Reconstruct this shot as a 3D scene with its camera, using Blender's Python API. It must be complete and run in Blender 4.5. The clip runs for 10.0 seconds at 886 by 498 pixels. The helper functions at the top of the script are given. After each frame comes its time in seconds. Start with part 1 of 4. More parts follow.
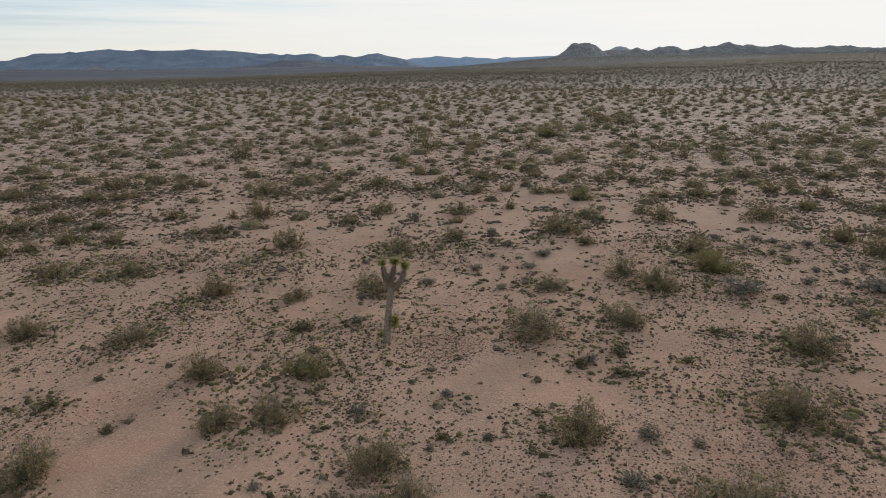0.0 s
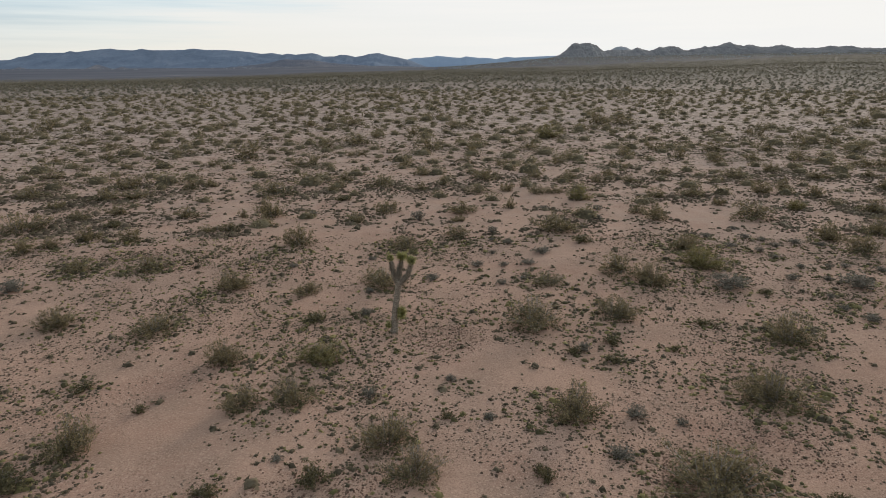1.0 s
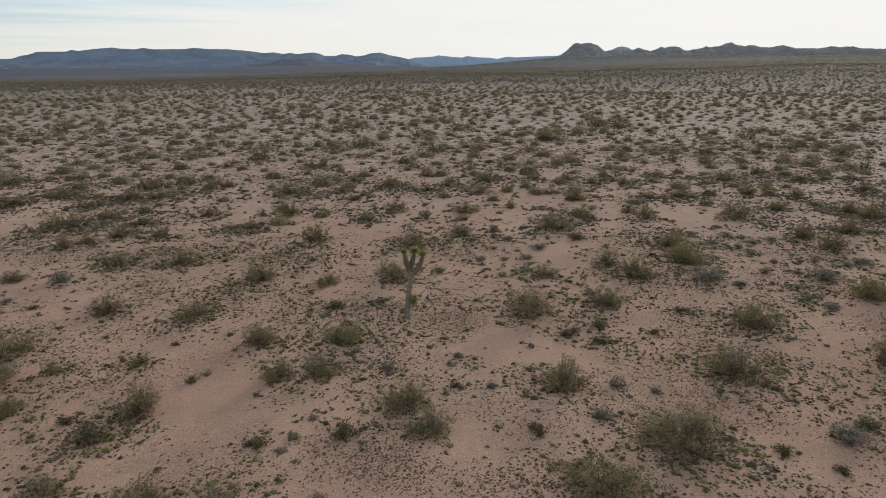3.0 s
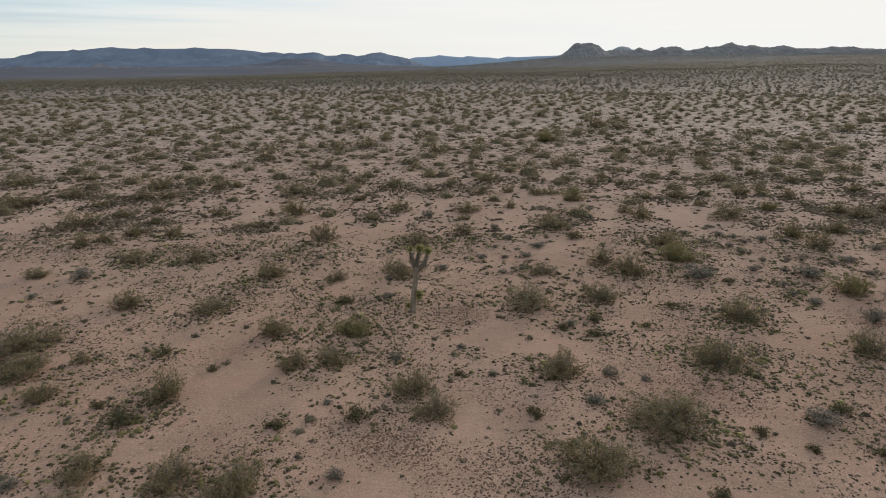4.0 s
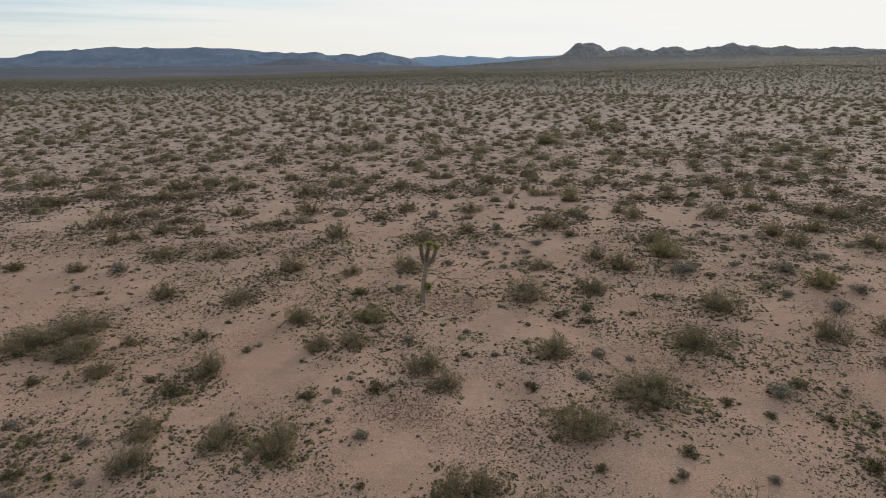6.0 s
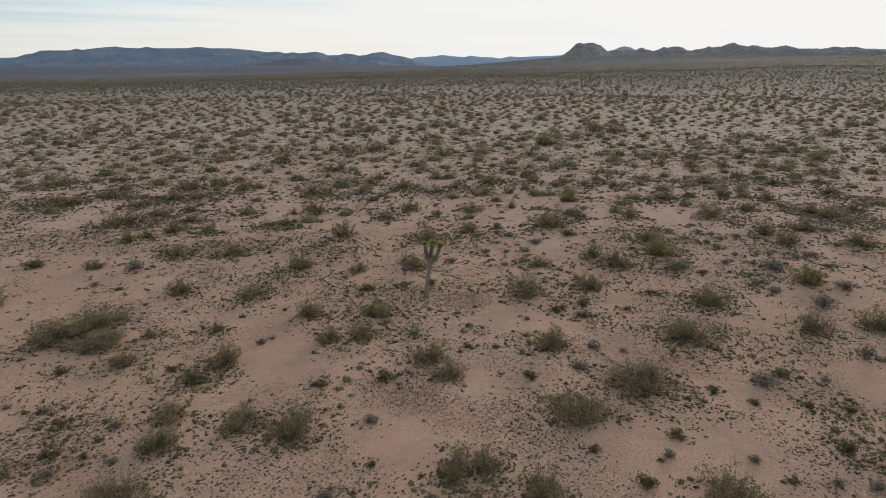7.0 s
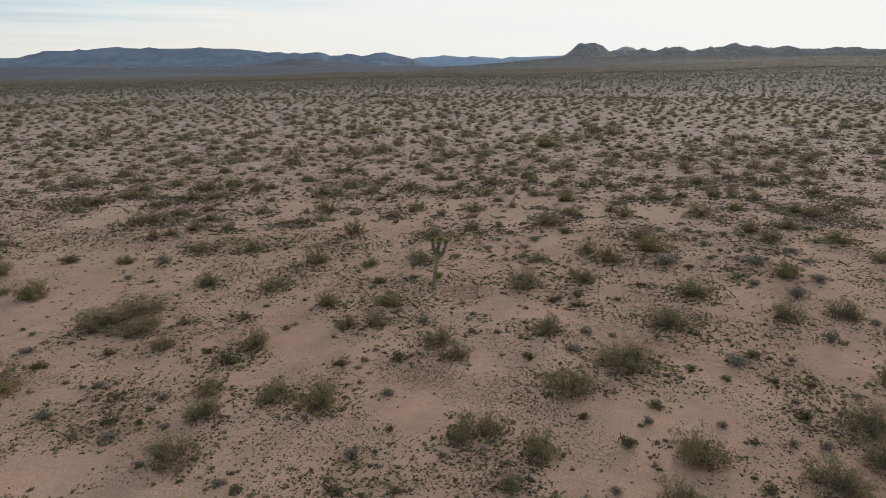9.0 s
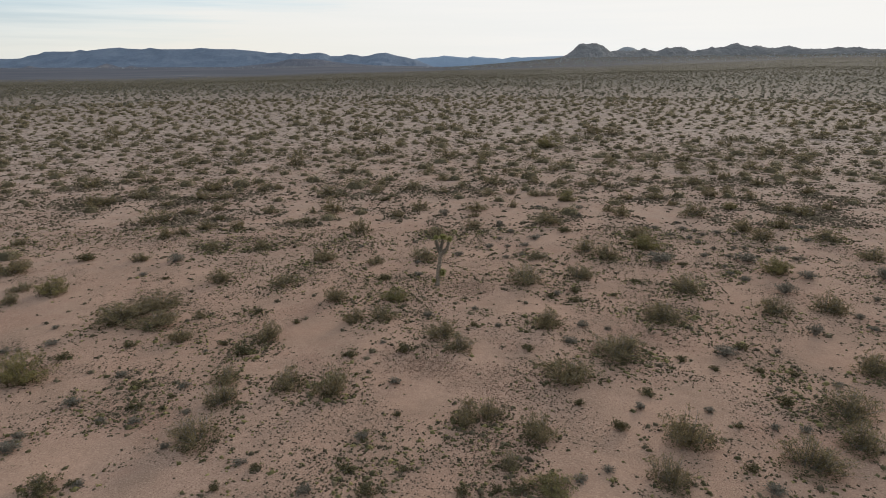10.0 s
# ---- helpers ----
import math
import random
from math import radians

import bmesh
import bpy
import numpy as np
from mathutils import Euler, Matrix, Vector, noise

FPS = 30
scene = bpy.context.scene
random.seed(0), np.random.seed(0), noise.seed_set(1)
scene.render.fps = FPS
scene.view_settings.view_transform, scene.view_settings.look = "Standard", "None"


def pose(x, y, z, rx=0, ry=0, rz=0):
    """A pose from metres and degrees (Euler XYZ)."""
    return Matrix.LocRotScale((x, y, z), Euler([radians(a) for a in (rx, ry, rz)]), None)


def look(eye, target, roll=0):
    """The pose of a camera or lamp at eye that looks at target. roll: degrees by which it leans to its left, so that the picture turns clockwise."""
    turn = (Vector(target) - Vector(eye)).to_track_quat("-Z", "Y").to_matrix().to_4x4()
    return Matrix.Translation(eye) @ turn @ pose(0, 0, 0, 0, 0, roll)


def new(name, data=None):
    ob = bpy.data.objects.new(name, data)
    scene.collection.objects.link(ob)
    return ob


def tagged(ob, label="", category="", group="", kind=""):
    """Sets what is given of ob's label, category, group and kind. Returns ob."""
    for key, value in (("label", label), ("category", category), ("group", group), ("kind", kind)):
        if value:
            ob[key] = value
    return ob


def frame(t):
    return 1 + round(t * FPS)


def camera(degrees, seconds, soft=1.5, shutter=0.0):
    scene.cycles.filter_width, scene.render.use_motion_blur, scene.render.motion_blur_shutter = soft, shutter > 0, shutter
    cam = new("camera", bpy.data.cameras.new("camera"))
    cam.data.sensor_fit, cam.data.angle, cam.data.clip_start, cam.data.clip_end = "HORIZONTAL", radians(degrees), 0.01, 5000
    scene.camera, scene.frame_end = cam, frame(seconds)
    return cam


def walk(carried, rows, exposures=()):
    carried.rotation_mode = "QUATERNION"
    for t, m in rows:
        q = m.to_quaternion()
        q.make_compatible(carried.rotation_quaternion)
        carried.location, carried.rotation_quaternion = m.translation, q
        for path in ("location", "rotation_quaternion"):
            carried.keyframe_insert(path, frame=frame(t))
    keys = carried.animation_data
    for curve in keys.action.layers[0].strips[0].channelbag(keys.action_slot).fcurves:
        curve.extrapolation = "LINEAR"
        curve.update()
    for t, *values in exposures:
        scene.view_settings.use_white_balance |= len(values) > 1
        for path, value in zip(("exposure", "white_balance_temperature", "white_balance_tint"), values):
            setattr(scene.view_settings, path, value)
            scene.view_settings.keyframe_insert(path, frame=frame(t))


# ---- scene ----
cam = camera(69.0, 10.0, soft=0.6)
PATH = [
    (0, (0.342, 2.947, 8.182), (0.226, 12.527, 5.316), -0.55),
    (1, (0.245, 1.640, 8.456), (0.123, 11.219, 5.588), -0.48),
    (2, (0.142, 0.331, 8.754), (0.013, 9.909, 5.883), -0.41),
    (3, (0.034, -0.974, 9.064), (-0.100, 8.603, 6.190), -0.35),
    (4, (-0.073, -2.271, 9.379), (-0.214, 7.305, 6.501), -0.31),
    (5, (-0.179, -3.558, 9.691), (-0.327, 6.017, 6.811), -0.27),
    (6, (-0.280, -4.837, 9.995), (-0.437, 4.738, 7.113), -0.25),
    (7, (-0.375, -6.108, 10.288), (-0.542, 3.466, 7.405), -0.24),
    (8, (-0.463, -7.376, 10.568), (-0.643, 2.197, 7.686), -0.25),
    (9, (-0.545, -8.647, 10.834), (-0.738, 0.927, 7.953), -0.27),
    (10, (-0.620, -9.927, 11.087), (-0.829, -0.352, 8.211), -0.31),
]
walk(cam, [(t, look(eye, target, roll)) for t, eye, target, roll in PATH])

# ---- sky and sun: a low sun behind a thin bright veil of cloud ----
SUN_AZIMUTH, SUN_HEIGHT = radians(30), radians(13)
TO_SUN = Vector((math.sin(SUN_AZIMUTH) * math.cos(SUN_HEIGHT), math.cos(SUN_AZIMUTH) * math.cos(SUN_HEIGHT), math.sin(SUN_HEIGHT)))
world = bpy.data.worlds.new("world")
scene.world = world
world.use_nodes = True
nt = world.node_tree
nt.nodes.clear()


def node(tree, kind, **inputs):
    n = tree.nodes.new(kind)
    for key, value in inputs.items():
        n.inputs[key.replace("_", " ")].default_value = value
    return n


sky = nt.nodes.new("ShaderNodeTexSky")
sky.sky_type, sky.sun_disc = "NISHITA", False
sky.sun_elevation, sky.sun_rotation = SUN_HEIGHT, SUN_AZIMUTH
sky.dust_density = 1.5
clear = nt.nodes.new("ShaderNodeBackground")
clear.inputs[1].default_value = 0.10
nt.links.new(sky.outputs[0], clear.inputs[0])
veil = nt.nodes.new("ShaderNodeBackground")
veil.inputs[1].default_value = 1.0
way = nt.nodes.new("ShaderNodeTexCoord")
toward = nt.nodes.new("ShaderNodeVectorMath")
toward.operation = "DOT_PRODUCT"
toward.inputs[1].default_value = TO_SUN
nt.links.new(way.outputs["Generated"], toward.inputs[0])
tint = nt.nodes.new("ShaderNodeValToRGB")
for place, colour in ((0.0, (0.50, 0.57, 0.63, 1)), (0.36, (0.50, 0.645, 0.735, 1)), (0.52, (0.71, 0.80, 0.835, 1)), (0.66, (0.86, 0.87, 0.855, 1)), (0.84, (0.89, 0.89, 0.875, 1)), (1.0, (0.92, 0.91, 0.885, 1))):
    stop = tint.color_ramp.elements.new(place) if 0 < place < 1 else tint.color_ramp.elements[-1 if place else 0]
    stop.color = colour
# the veil turns cream towards the horizon, away from the sun
height = nt.nodes.new("ShaderNodeSeparateXYZ")
nt.links.new(way.outputs["Generated"], height.inputs[0])
low_sky = nt.nodes.new("ShaderNodeMapRange")
low_sky.inputs["From Min"].default_value, low_sky.inputs["From Max"].default_value = 0.075, 0.012
low_sky.inputs["To Max"].default_value = 0.75
nt.links.new(height.outputs[2], low_sky.inputs[0])
away = nt.nodes.new("ShaderNodeMapRange")
away.inputs["From Min"].default_value, away.inputs["From Max"].default_value = 0.93, 0.62
nt.links.new(toward.outputs["Value"], away.inputs[0])
creamy = nt.nodes.new("ShaderNodeMath")
creamy.operation = "MULTIPLY"
nt.links.new(low_sky.outputs[0], creamy.inputs[0])
nt.links.new(away.outputs[0], creamy.inputs[1])
cream = nt.nodes.new("ShaderNodeMix")
cream.data_type = "RGBA"
cream.inputs[7].default_value = (0.86, 0.83, 0.745, 1)
nt.links.new(creamy.outputs[0], cream.inputs[0])
nt.links.new(tint.outputs[0], cream.inputs[6])
nt.links.new(cream.outputs[2], veil.inputs[0])
stretch = nt.nodes.new("ShaderNodeMapping")
stretch.inputs["Scale"].default_value = (1.3, 1.3, 30.0)
stretch.inputs["Rotation"].default_value = (0.0, radians(1.5), 0.0)
nt.links.new(way.outputs["Generated"], stretch.inputs[0])
streak = node(nt, "ShaderNodeTexNoise", Scale=2.2, Detail=5.0, Roughness=0.55)
nt.links.new(stretch.outputs[0], streak.inputs["Vector"])
ripple = nt.nodes.new("ShaderNodeMath")
ripple.operation = "MULTIPLY_ADD"
ripple.inputs[1].default_value = 0.62
nt.links.new(streak.outputs[0], ripple.inputs[0])
drawn = nt.nodes.new("ShaderNodeMath")
drawn.operation = "SUBTRACT"
drawn.inputs[1].default_value = 0.31
nt.links.new(toward.outputs["Value"], drawn.inputs[0])
nt.links.new(drawn.outputs[0], ripple.inputs[2])
nt.links.new(ripple.outputs[0], tint.inputs[0])
cover = nt.nodes.new("ShaderNodeMapRange")
cover.inputs["From Min"].default_value, cover.inputs["From Max"].default_value = -0.4, 0.85
cover.inputs["To Min"].default_value, cover.inputs["To Max"].default_value = 0.75, 1.0
nt.links.new(toward.outputs["Value"], cover.inputs[0])
wisps = nt.nodes.new("ShaderNodeMath")
wisps.operation = "MULTIPLY_ADD"
wisps.use_clamp = True
wisps.inputs[1].default_value = 0.1
nt.links.new(streak.outputs[0], wisps.inputs[0])
nt.links.new(cover.outputs[0], wisps.inputs[2])
both = nt.nodes.new("ShaderNodeMixShader")
nt.links.new(wisps.outputs[0], both.inputs[0])
nt.links.new(clear.outputs[0], both.inputs[1])
nt.links.new(veil.outputs[0], both.inputs[2])
nt.links.new(both.outputs[0], nt.nodes.new("ShaderNodeOutputWorld").inputs[0])

sun = new("sun", bpy.data.lights.new("sun", "SUN"))
sun.data.energy, sun.data.angle, sun.data.color = 1.85, radians(9), (1.0, 0.9, 0.76)
sun.matrix_world = look(TO_SUN * 50, (0, 0, 0))


# ---- materials ----
def material(name, rough=0.95):
    m = bpy.data.materials.new(name)
    m.use_nodes = True
    shader = m.node_tree.nodes["Principled BSDF"]
    shader.inputs["Roughness"].default_value = rough
    shader.inputs["Specular IOR Level"].default_value = 0.12
    return m, m.node_tree, shader


def ramp(tree, source, *stops):
    r = tree.nodes.new("ShaderNodeValToRGB")
    while len(r.color_ramp.elements) < len(stops):
        r.color_ramp.elements.new(0.5)
    for e, (place, colour) in zip(r.color_ramp.elements, stops):
        e.position, e.color = place, (*colour, 1) if len(colour) == 3 else colour
    tree.links.new(source, r.inputs[0])
    return r.outputs[0]


def grey(v):
    return (v, v, v)


def mix(tree, fac, a, b, how="MIX"):
    n = tree.nodes.new("ShaderNodeMix")
    n.data_type, n.blend_type = "RGBA", how
    for socket, value in ((n.inputs[0], fac), (n.inputs[6], a), (n.inputs[7], b)):
        if isinstance(value, bpy.types.NodeSocket):
            tree.links.new(value, socket)
        elif isinstance(value, tuple):
            socket.default_value = (*value, 1)
        else:
            socket.default_value = value
    return n.outputs[2]


def noise_of(tree, where, scale, detail=3.0, rough=0.55):
    n = node(tree, "ShaderNodeTexNoise", Scale=scale, Detail=detail, Roughness=rough)
    tree.links.new(where, n.inputs["Vector"])
    return n.outputs[0]


def cells_of(tree, where, scale, out="Distance"):
    n = node(tree, "ShaderNodeTexVoronoi", Scale=scale)
    tree.links.new(where, n.inputs["Vector"])
    return n.outputs[out]


def bump(tree, shader, height, strength, distance):
    b = node(tree, "ShaderNodeBump", Strength=strength, Distance=distance)
    tree.links.new(height, b.inputs["Height"])
    tree.links.new(b.outputs[0], shader.inputs["Normal"])


def sand_material():
    m, tree, shader = material("pink_desert_sand", 1.0)
    shader.inputs["Specular IOR Level"].default_value = 0.05
    where = tree.nodes.new("ShaderNodeTexCoord").outputs["Object"]
    broad = noise_of(tree, where, 0.10, 4.0)
    patch = noise_of(tree, where, 0.45, 5.0, 0.6)
    grain = noise_of(tree, where, 9.0, 4.0, 0.7)
    tone = ramp(tree, broad, (0.35, (0.405, 0.246, 0.180)), (0.5, (0.465, 0.294, 0.218)), (0.65, (0.41, 0.268, 0.208)))
    tone = mix(tree, ramp(tree, patch, (0.42, grey(0)), (0.66, grey(0.75))), tone, (0.30, 0.20, 0.15))
    tone = mix(tree, ramp(tree, grain, (0.35, grey(0.0)), (0.75, grey(0.5))), tone, (0.27, 0.185, 0.14))
    red = ramp(tree, noise_of(tree, where, 0.21, 5.0, 0.65), (0.53, grey(0)), (0.66, grey(0.72)))
    tone = mix(tree, red, tone, (0.33, 0.195, 0.145))
    # pebbles and dry litter, thick in some patches and absent in others
    thick = ramp(tree, noise_of(tree, where, 0.33, 4.0, 0.62), (0.36, grey(0.35)), (0.56, grey(1.0)))
    specks = ramp(tree, noise_of(tree, where, 26.0, 3.0, 0.65), (0.50, grey(0)), (0.60, grey(0.75)))
    tone = mix(tree, mix(tree, 1.0, specks, thick, "MULTIPLY"), tone, (0.20, 0.125, 0.092))
    glint = ramp(tree, noise_of(tree, where, 19.0, 3.0, 0.65), (0.36, grey(0.55)), (0.45, grey(0)))
    tone = mix(tree, glint, tone, (0.56, 0.385, 0.295))
    # far plain: sand paler and greyer with distance, close scrub, then the hazy valley floor
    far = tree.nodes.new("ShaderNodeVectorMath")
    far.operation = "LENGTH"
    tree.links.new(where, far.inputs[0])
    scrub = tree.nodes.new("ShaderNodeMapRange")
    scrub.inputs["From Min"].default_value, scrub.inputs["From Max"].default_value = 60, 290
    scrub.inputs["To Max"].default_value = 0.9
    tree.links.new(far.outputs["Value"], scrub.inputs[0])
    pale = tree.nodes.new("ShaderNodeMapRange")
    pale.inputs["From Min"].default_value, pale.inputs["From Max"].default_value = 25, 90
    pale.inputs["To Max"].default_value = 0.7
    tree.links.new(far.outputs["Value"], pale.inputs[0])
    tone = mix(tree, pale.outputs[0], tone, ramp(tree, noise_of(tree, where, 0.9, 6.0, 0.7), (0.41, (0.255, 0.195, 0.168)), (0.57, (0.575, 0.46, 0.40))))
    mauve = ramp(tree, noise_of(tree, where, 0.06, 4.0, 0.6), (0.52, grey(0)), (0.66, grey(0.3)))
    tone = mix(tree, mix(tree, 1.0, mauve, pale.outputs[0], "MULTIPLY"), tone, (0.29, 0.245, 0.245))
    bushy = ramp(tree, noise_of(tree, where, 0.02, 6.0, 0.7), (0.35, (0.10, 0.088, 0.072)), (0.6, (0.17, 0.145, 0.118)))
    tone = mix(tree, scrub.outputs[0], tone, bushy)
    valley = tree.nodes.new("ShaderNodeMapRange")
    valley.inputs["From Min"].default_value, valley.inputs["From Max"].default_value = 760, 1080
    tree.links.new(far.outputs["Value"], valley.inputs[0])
    # blue haze over the valley is mixed into the ground colour here
    hazed_flats = ramp(tree, noise_of(tree, where, 0.0035, 6.0, 0.65), (0.38, (0.084, 0.088, 0.113)), (0.60, (0.125, 0.124, 0.146)), (0.70, (0.19, 0.18, 0.19)))
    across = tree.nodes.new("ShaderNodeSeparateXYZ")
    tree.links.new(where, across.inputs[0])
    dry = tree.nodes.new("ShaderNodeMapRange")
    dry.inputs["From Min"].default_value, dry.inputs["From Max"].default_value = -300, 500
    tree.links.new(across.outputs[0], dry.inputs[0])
    hazed_flats = mix(tree, dry.outputs[0], hazed_flats, ramp(tree, noise_of(tree, where, 0.006, 6.0, 0.65), (0.40, (0.076, 0.073, 0.079)), (0.66, (0.106, 0.10, 0.104))))
    tone = mix(tree, valley.outputs[0], tone, hazed_flats)
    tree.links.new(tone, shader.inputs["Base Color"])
    bump(tree, shader, noise_of(tree, where, 1.3, 9.0, 0.7), 0.4, 0.08)
    return m


def leaf_material(name, dark, mid, light, rough=0.75):
    m, tree, shader = material(name, rough)
    shade = tree.nodes.new("ShaderNodeNewGeometry").outputs["Random Per Island"]
    plant = tree.nodes.new("ShaderNodeObjectInfo").outputs["Random"]
    tone = ramp(tree, shade, (0.0, dark), (0.55, mid), (1.0, light))
    tone = mix(tree, ramp(tree, plant, (0.0, grey(0)), (1.0, grey(0.45))), tone, mid)
    where = tree.nodes.new("ShaderNodeTexCoord").outputs["Object"]
    dry = ramp(tree, noise_of(tree, where, 2.5, 2.0), (0.45, grey(0)), (0.75, grey(0.55)))
    tone = mix(tree, dry, tone, tuple(0.55 * a + 0.45 * b for a, b in zip(light, (0.22, 0.16, 0.10))))
    tree.links.new(tone, shader.inputs["Base Color"])
    glow = tree.nodes.new("ShaderNodeBsdfTranslucent")
    tree.links.new(tone, glow.inputs[0])
    blend = tree.nodes.new("ShaderNodeMixShader")
    blend.inputs[0].default_value = 0.35
    tree.links.new(shader.outputs[0], blend.inputs[1])
    tree.links.new(glow.outputs[0], blend.inputs[2])
    tree.links.new(blend.outputs[0], tree.nodes["Material Output"].inputs[0])
    return m


def bark_material(name, dark, light, scale, deep):
    m, tree, shader = material(name, 0.9)
    where = tree.nodes.new("ShaderNodeTexCoord").outputs["Object"]
    plates = cells_of(tree, where, scale)
    grain = noise_of(tree, where, scale * 2.2, 5.0, 0.7)
    tone = ramp(tree, mix(tree, 0.5, plates, grain), (0.25, dark), (0.65, light))
    tree.links.new(tone, shader.inputs["Base Color"])
    bump(tree, shader, mix(tree, 0.4, plates, grain), 0.9, deep)
    return m


def rock_material(name, dark, mid, light, scale):
    m, tree, shader = material(name, 1.0)
    where = tree.nodes.new("ShaderNodeTexCoord").outputs["Object"]
    broad = noise_of(tree, where, scale, 6.0, 0.65)
    fine = noise_of(tree, where, scale * 9, 5.0, 0.7)
    tone = ramp(tree, broad, (0.36, dark), (0.52, mid), (0.68, light))
    tone = mix(tree, ramp(tree, fine, (0.5, grey(0)), (0.72, grey(0.6))), tone, light)
    tone = mix(tree, ramp(tree, fine, (0.30, grey(0.6)), (0.46, grey(0))), tone, dark)
    tree.links.new(tone, shader.inputs["Base Color"])
    bump(tree, shader, fine, 0.8, 6.0)
    return m


SAND = sand_material()
CREOSOTE = leaf_material("creosote_leaf", (0.105, 0.088, 0.052), (0.215, 0.173, 0.10), (0.44, 0.345, 0.185))
YELLOWISH = leaf_material("yellow_green_leaf", (0.11, 0.10, 0.046), (0.22, 0.19, 0.085), (0.42, 0.345, 0.155))
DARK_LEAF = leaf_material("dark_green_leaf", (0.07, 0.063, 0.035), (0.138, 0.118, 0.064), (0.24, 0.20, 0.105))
PALE_LEAF = leaf_material("pale_grey_leaf", (0.115, 0.104, 0.086), (0.20, 0.18, 0.148), (0.31, 0.28, 0.23))
TUFT = leaf_material("dry_tuft", (0.072, 0.058, 0.039), (0.15, 0.12, 0.08), (0.27, 0.212, 0.142))
SCRUB = leaf_material("scrub_leaf", (0.12, 0.10, 0.062), (0.225, 0.184, 0.11), (0.41, 0.33, 0.195))
# darker twig colour that stands for the shade within far bushes
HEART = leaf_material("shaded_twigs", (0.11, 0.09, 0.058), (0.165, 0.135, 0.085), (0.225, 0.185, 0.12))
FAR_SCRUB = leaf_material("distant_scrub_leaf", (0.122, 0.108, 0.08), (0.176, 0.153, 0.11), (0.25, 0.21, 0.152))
CRUMB = leaf_material("gravel_crumb", (0.10, 0.07, 0.052), (0.19, 0.13, 0.096), (0.33, 0.24, 0.18), 1.0)
WITHERED = leaf_material("brown_seedling", (0.08, 0.06, 0.043), (0.165, 0.122, 0.088), (0.29, 0.215, 0.158), 1.0)
RUSSET = leaf_material("withered_leaf", (0.15, 0.088, 0.066), (0.24, 0.145, 0.108), (0.36, 0.235, 0.178), 1.0)
STEM = bark_material("grey_stem", (0.12, 0.105, 0.09), (0.30, 0.265, 0.23), 30.0, 0.004)
BARK = bark_material("yucca_bark", (0.13, 0.10, 0.075), (0.38, 0.31, 0.245), 26.0, 0.02)
SHAGGY = leaf_material("dead_yucca_leaf", (0.16, 0.13, 0.10), (0.27, 0.225, 0.175), (0.40, 0.335, 0.26))
BLADE = leaf_material("yucca_blade", (0.19, 0.19, 0.075), (0.34, 0.325, 0.13), (0.52, 0.49, 0.24), 0.55)
# distance haze is put into these rock colours as blue and paleness
FAR_ROCK = rock_material("haze_blue_mountain_rock", (0.145, 0.18, 0.245), (0.178, 0.218, 0.29), (0.21, 0.248, 0.32), 0.006)
FARTHEST_ROCK = rock_material("haze_pale_mountain_rock", (0.27, 0.345, 0.46), (0.30, 0.375, 0.49), (0.33, 0.405, 0.515), 0.003)
FOOT_ROCK = rock_material("hazed_foothill_rock", (0.115, 0.125, 0.16), (0.145, 0.15, 0.185), (0.195, 0.187, 0.205), 0.01)
# granite lightened towards blue grey, so its colour holds some haze
HILL_ROCK = rock_material("hazed_granite", (0.178, 0.175, 0.184), (0.23, 0.225, 0.234), (0.31, 0.298, 0.298), 0.025)
PALE_ROCK = rock_material("hazed_pale_rock", (0.26, 0.285, 0.32), (0.30, 0.32, 0.35), (0.34, 0.355, 0.38), 0.01)


# ---- land ----
def smooth(a, b, v):
    """0 at a, 1 at b, eased."""
    s = min(1.0, max(0.0, (v - a) / (b - a)))
    return s * s * (3 - 2 * s)


EDGE = [(-180, -10), (-60, -13), (-34, -15.5), (-27, -16.7), (-19, -15.5), (-14, -14.2), (-10, -12.1), (-5, -11.2), (-1, -9.3), (2, -8.8), (7, -7.5), (12, -6.2), (16, -2.7), (21, -0.6), (25, 2.0), (28, 5.1), (33, 6.2), (60, 6), (180, -10)]
FOOT = [(-180, -10), (-60, -20), (-34, -24.3), (-27, -27.8), (-19, -31.0), (-10, -27.8), (-5, -31.6), (-1, -37.3), (1, -33.0), (2.4, -27.4), (4.8, -18.5), (7, -8.5), (9, -1.9), (12, -0.2), (16, 3.5), (23, 6.5), (33, 10), (60, 10), (180, -10)]


def land(x, y):
    """The height of the ground: flat near the tree, falling to a wide valley on one hand and rising to the hills on the other."""
    r = math.hypot(x, y)
    z = 0.0
    if r > 220:
        bearing = math.degrees(math.atan2(x, y))
        edge = np.interp(bearing, [a for a, _ in EDGE], [b for _, b in EDGE])
        foot = np.interp(bearing, [a for a, _ in FOOT], [b for _, b in FOOT])
        z = edge * (r - 220) / 680 if r < 900 else edge + (foot - edge) * (r - 900) / 2000 if r < 2900 else 9.7 + (foot - 9.7) * r / 2900
    if r < 1500:
        z += (0.10 * noise.noise((x * 0.11, y * 0.11, 0.3)) + 0.03 * noise.noise((x * 0.6, y * 0.6, 4.0))) * smooth(700, 60, r) if r < 700 else 0
        z += 0.5 * noise.noise((x * 0.012, y * 0.012, 8.0)) * smooth(70, 300, r)
    return float(z)


def mesh_of(name, verts, faces, mat, flat=False):
    me = bpy.data.meshes.new(name)
    me.from_pydata(verts, [], faces)
    me.materials.append(mat)
    if not flat:
        me.polygons.foreach_set("use_smooth", [True] * len(me.polygons))
    me.update()
    return me


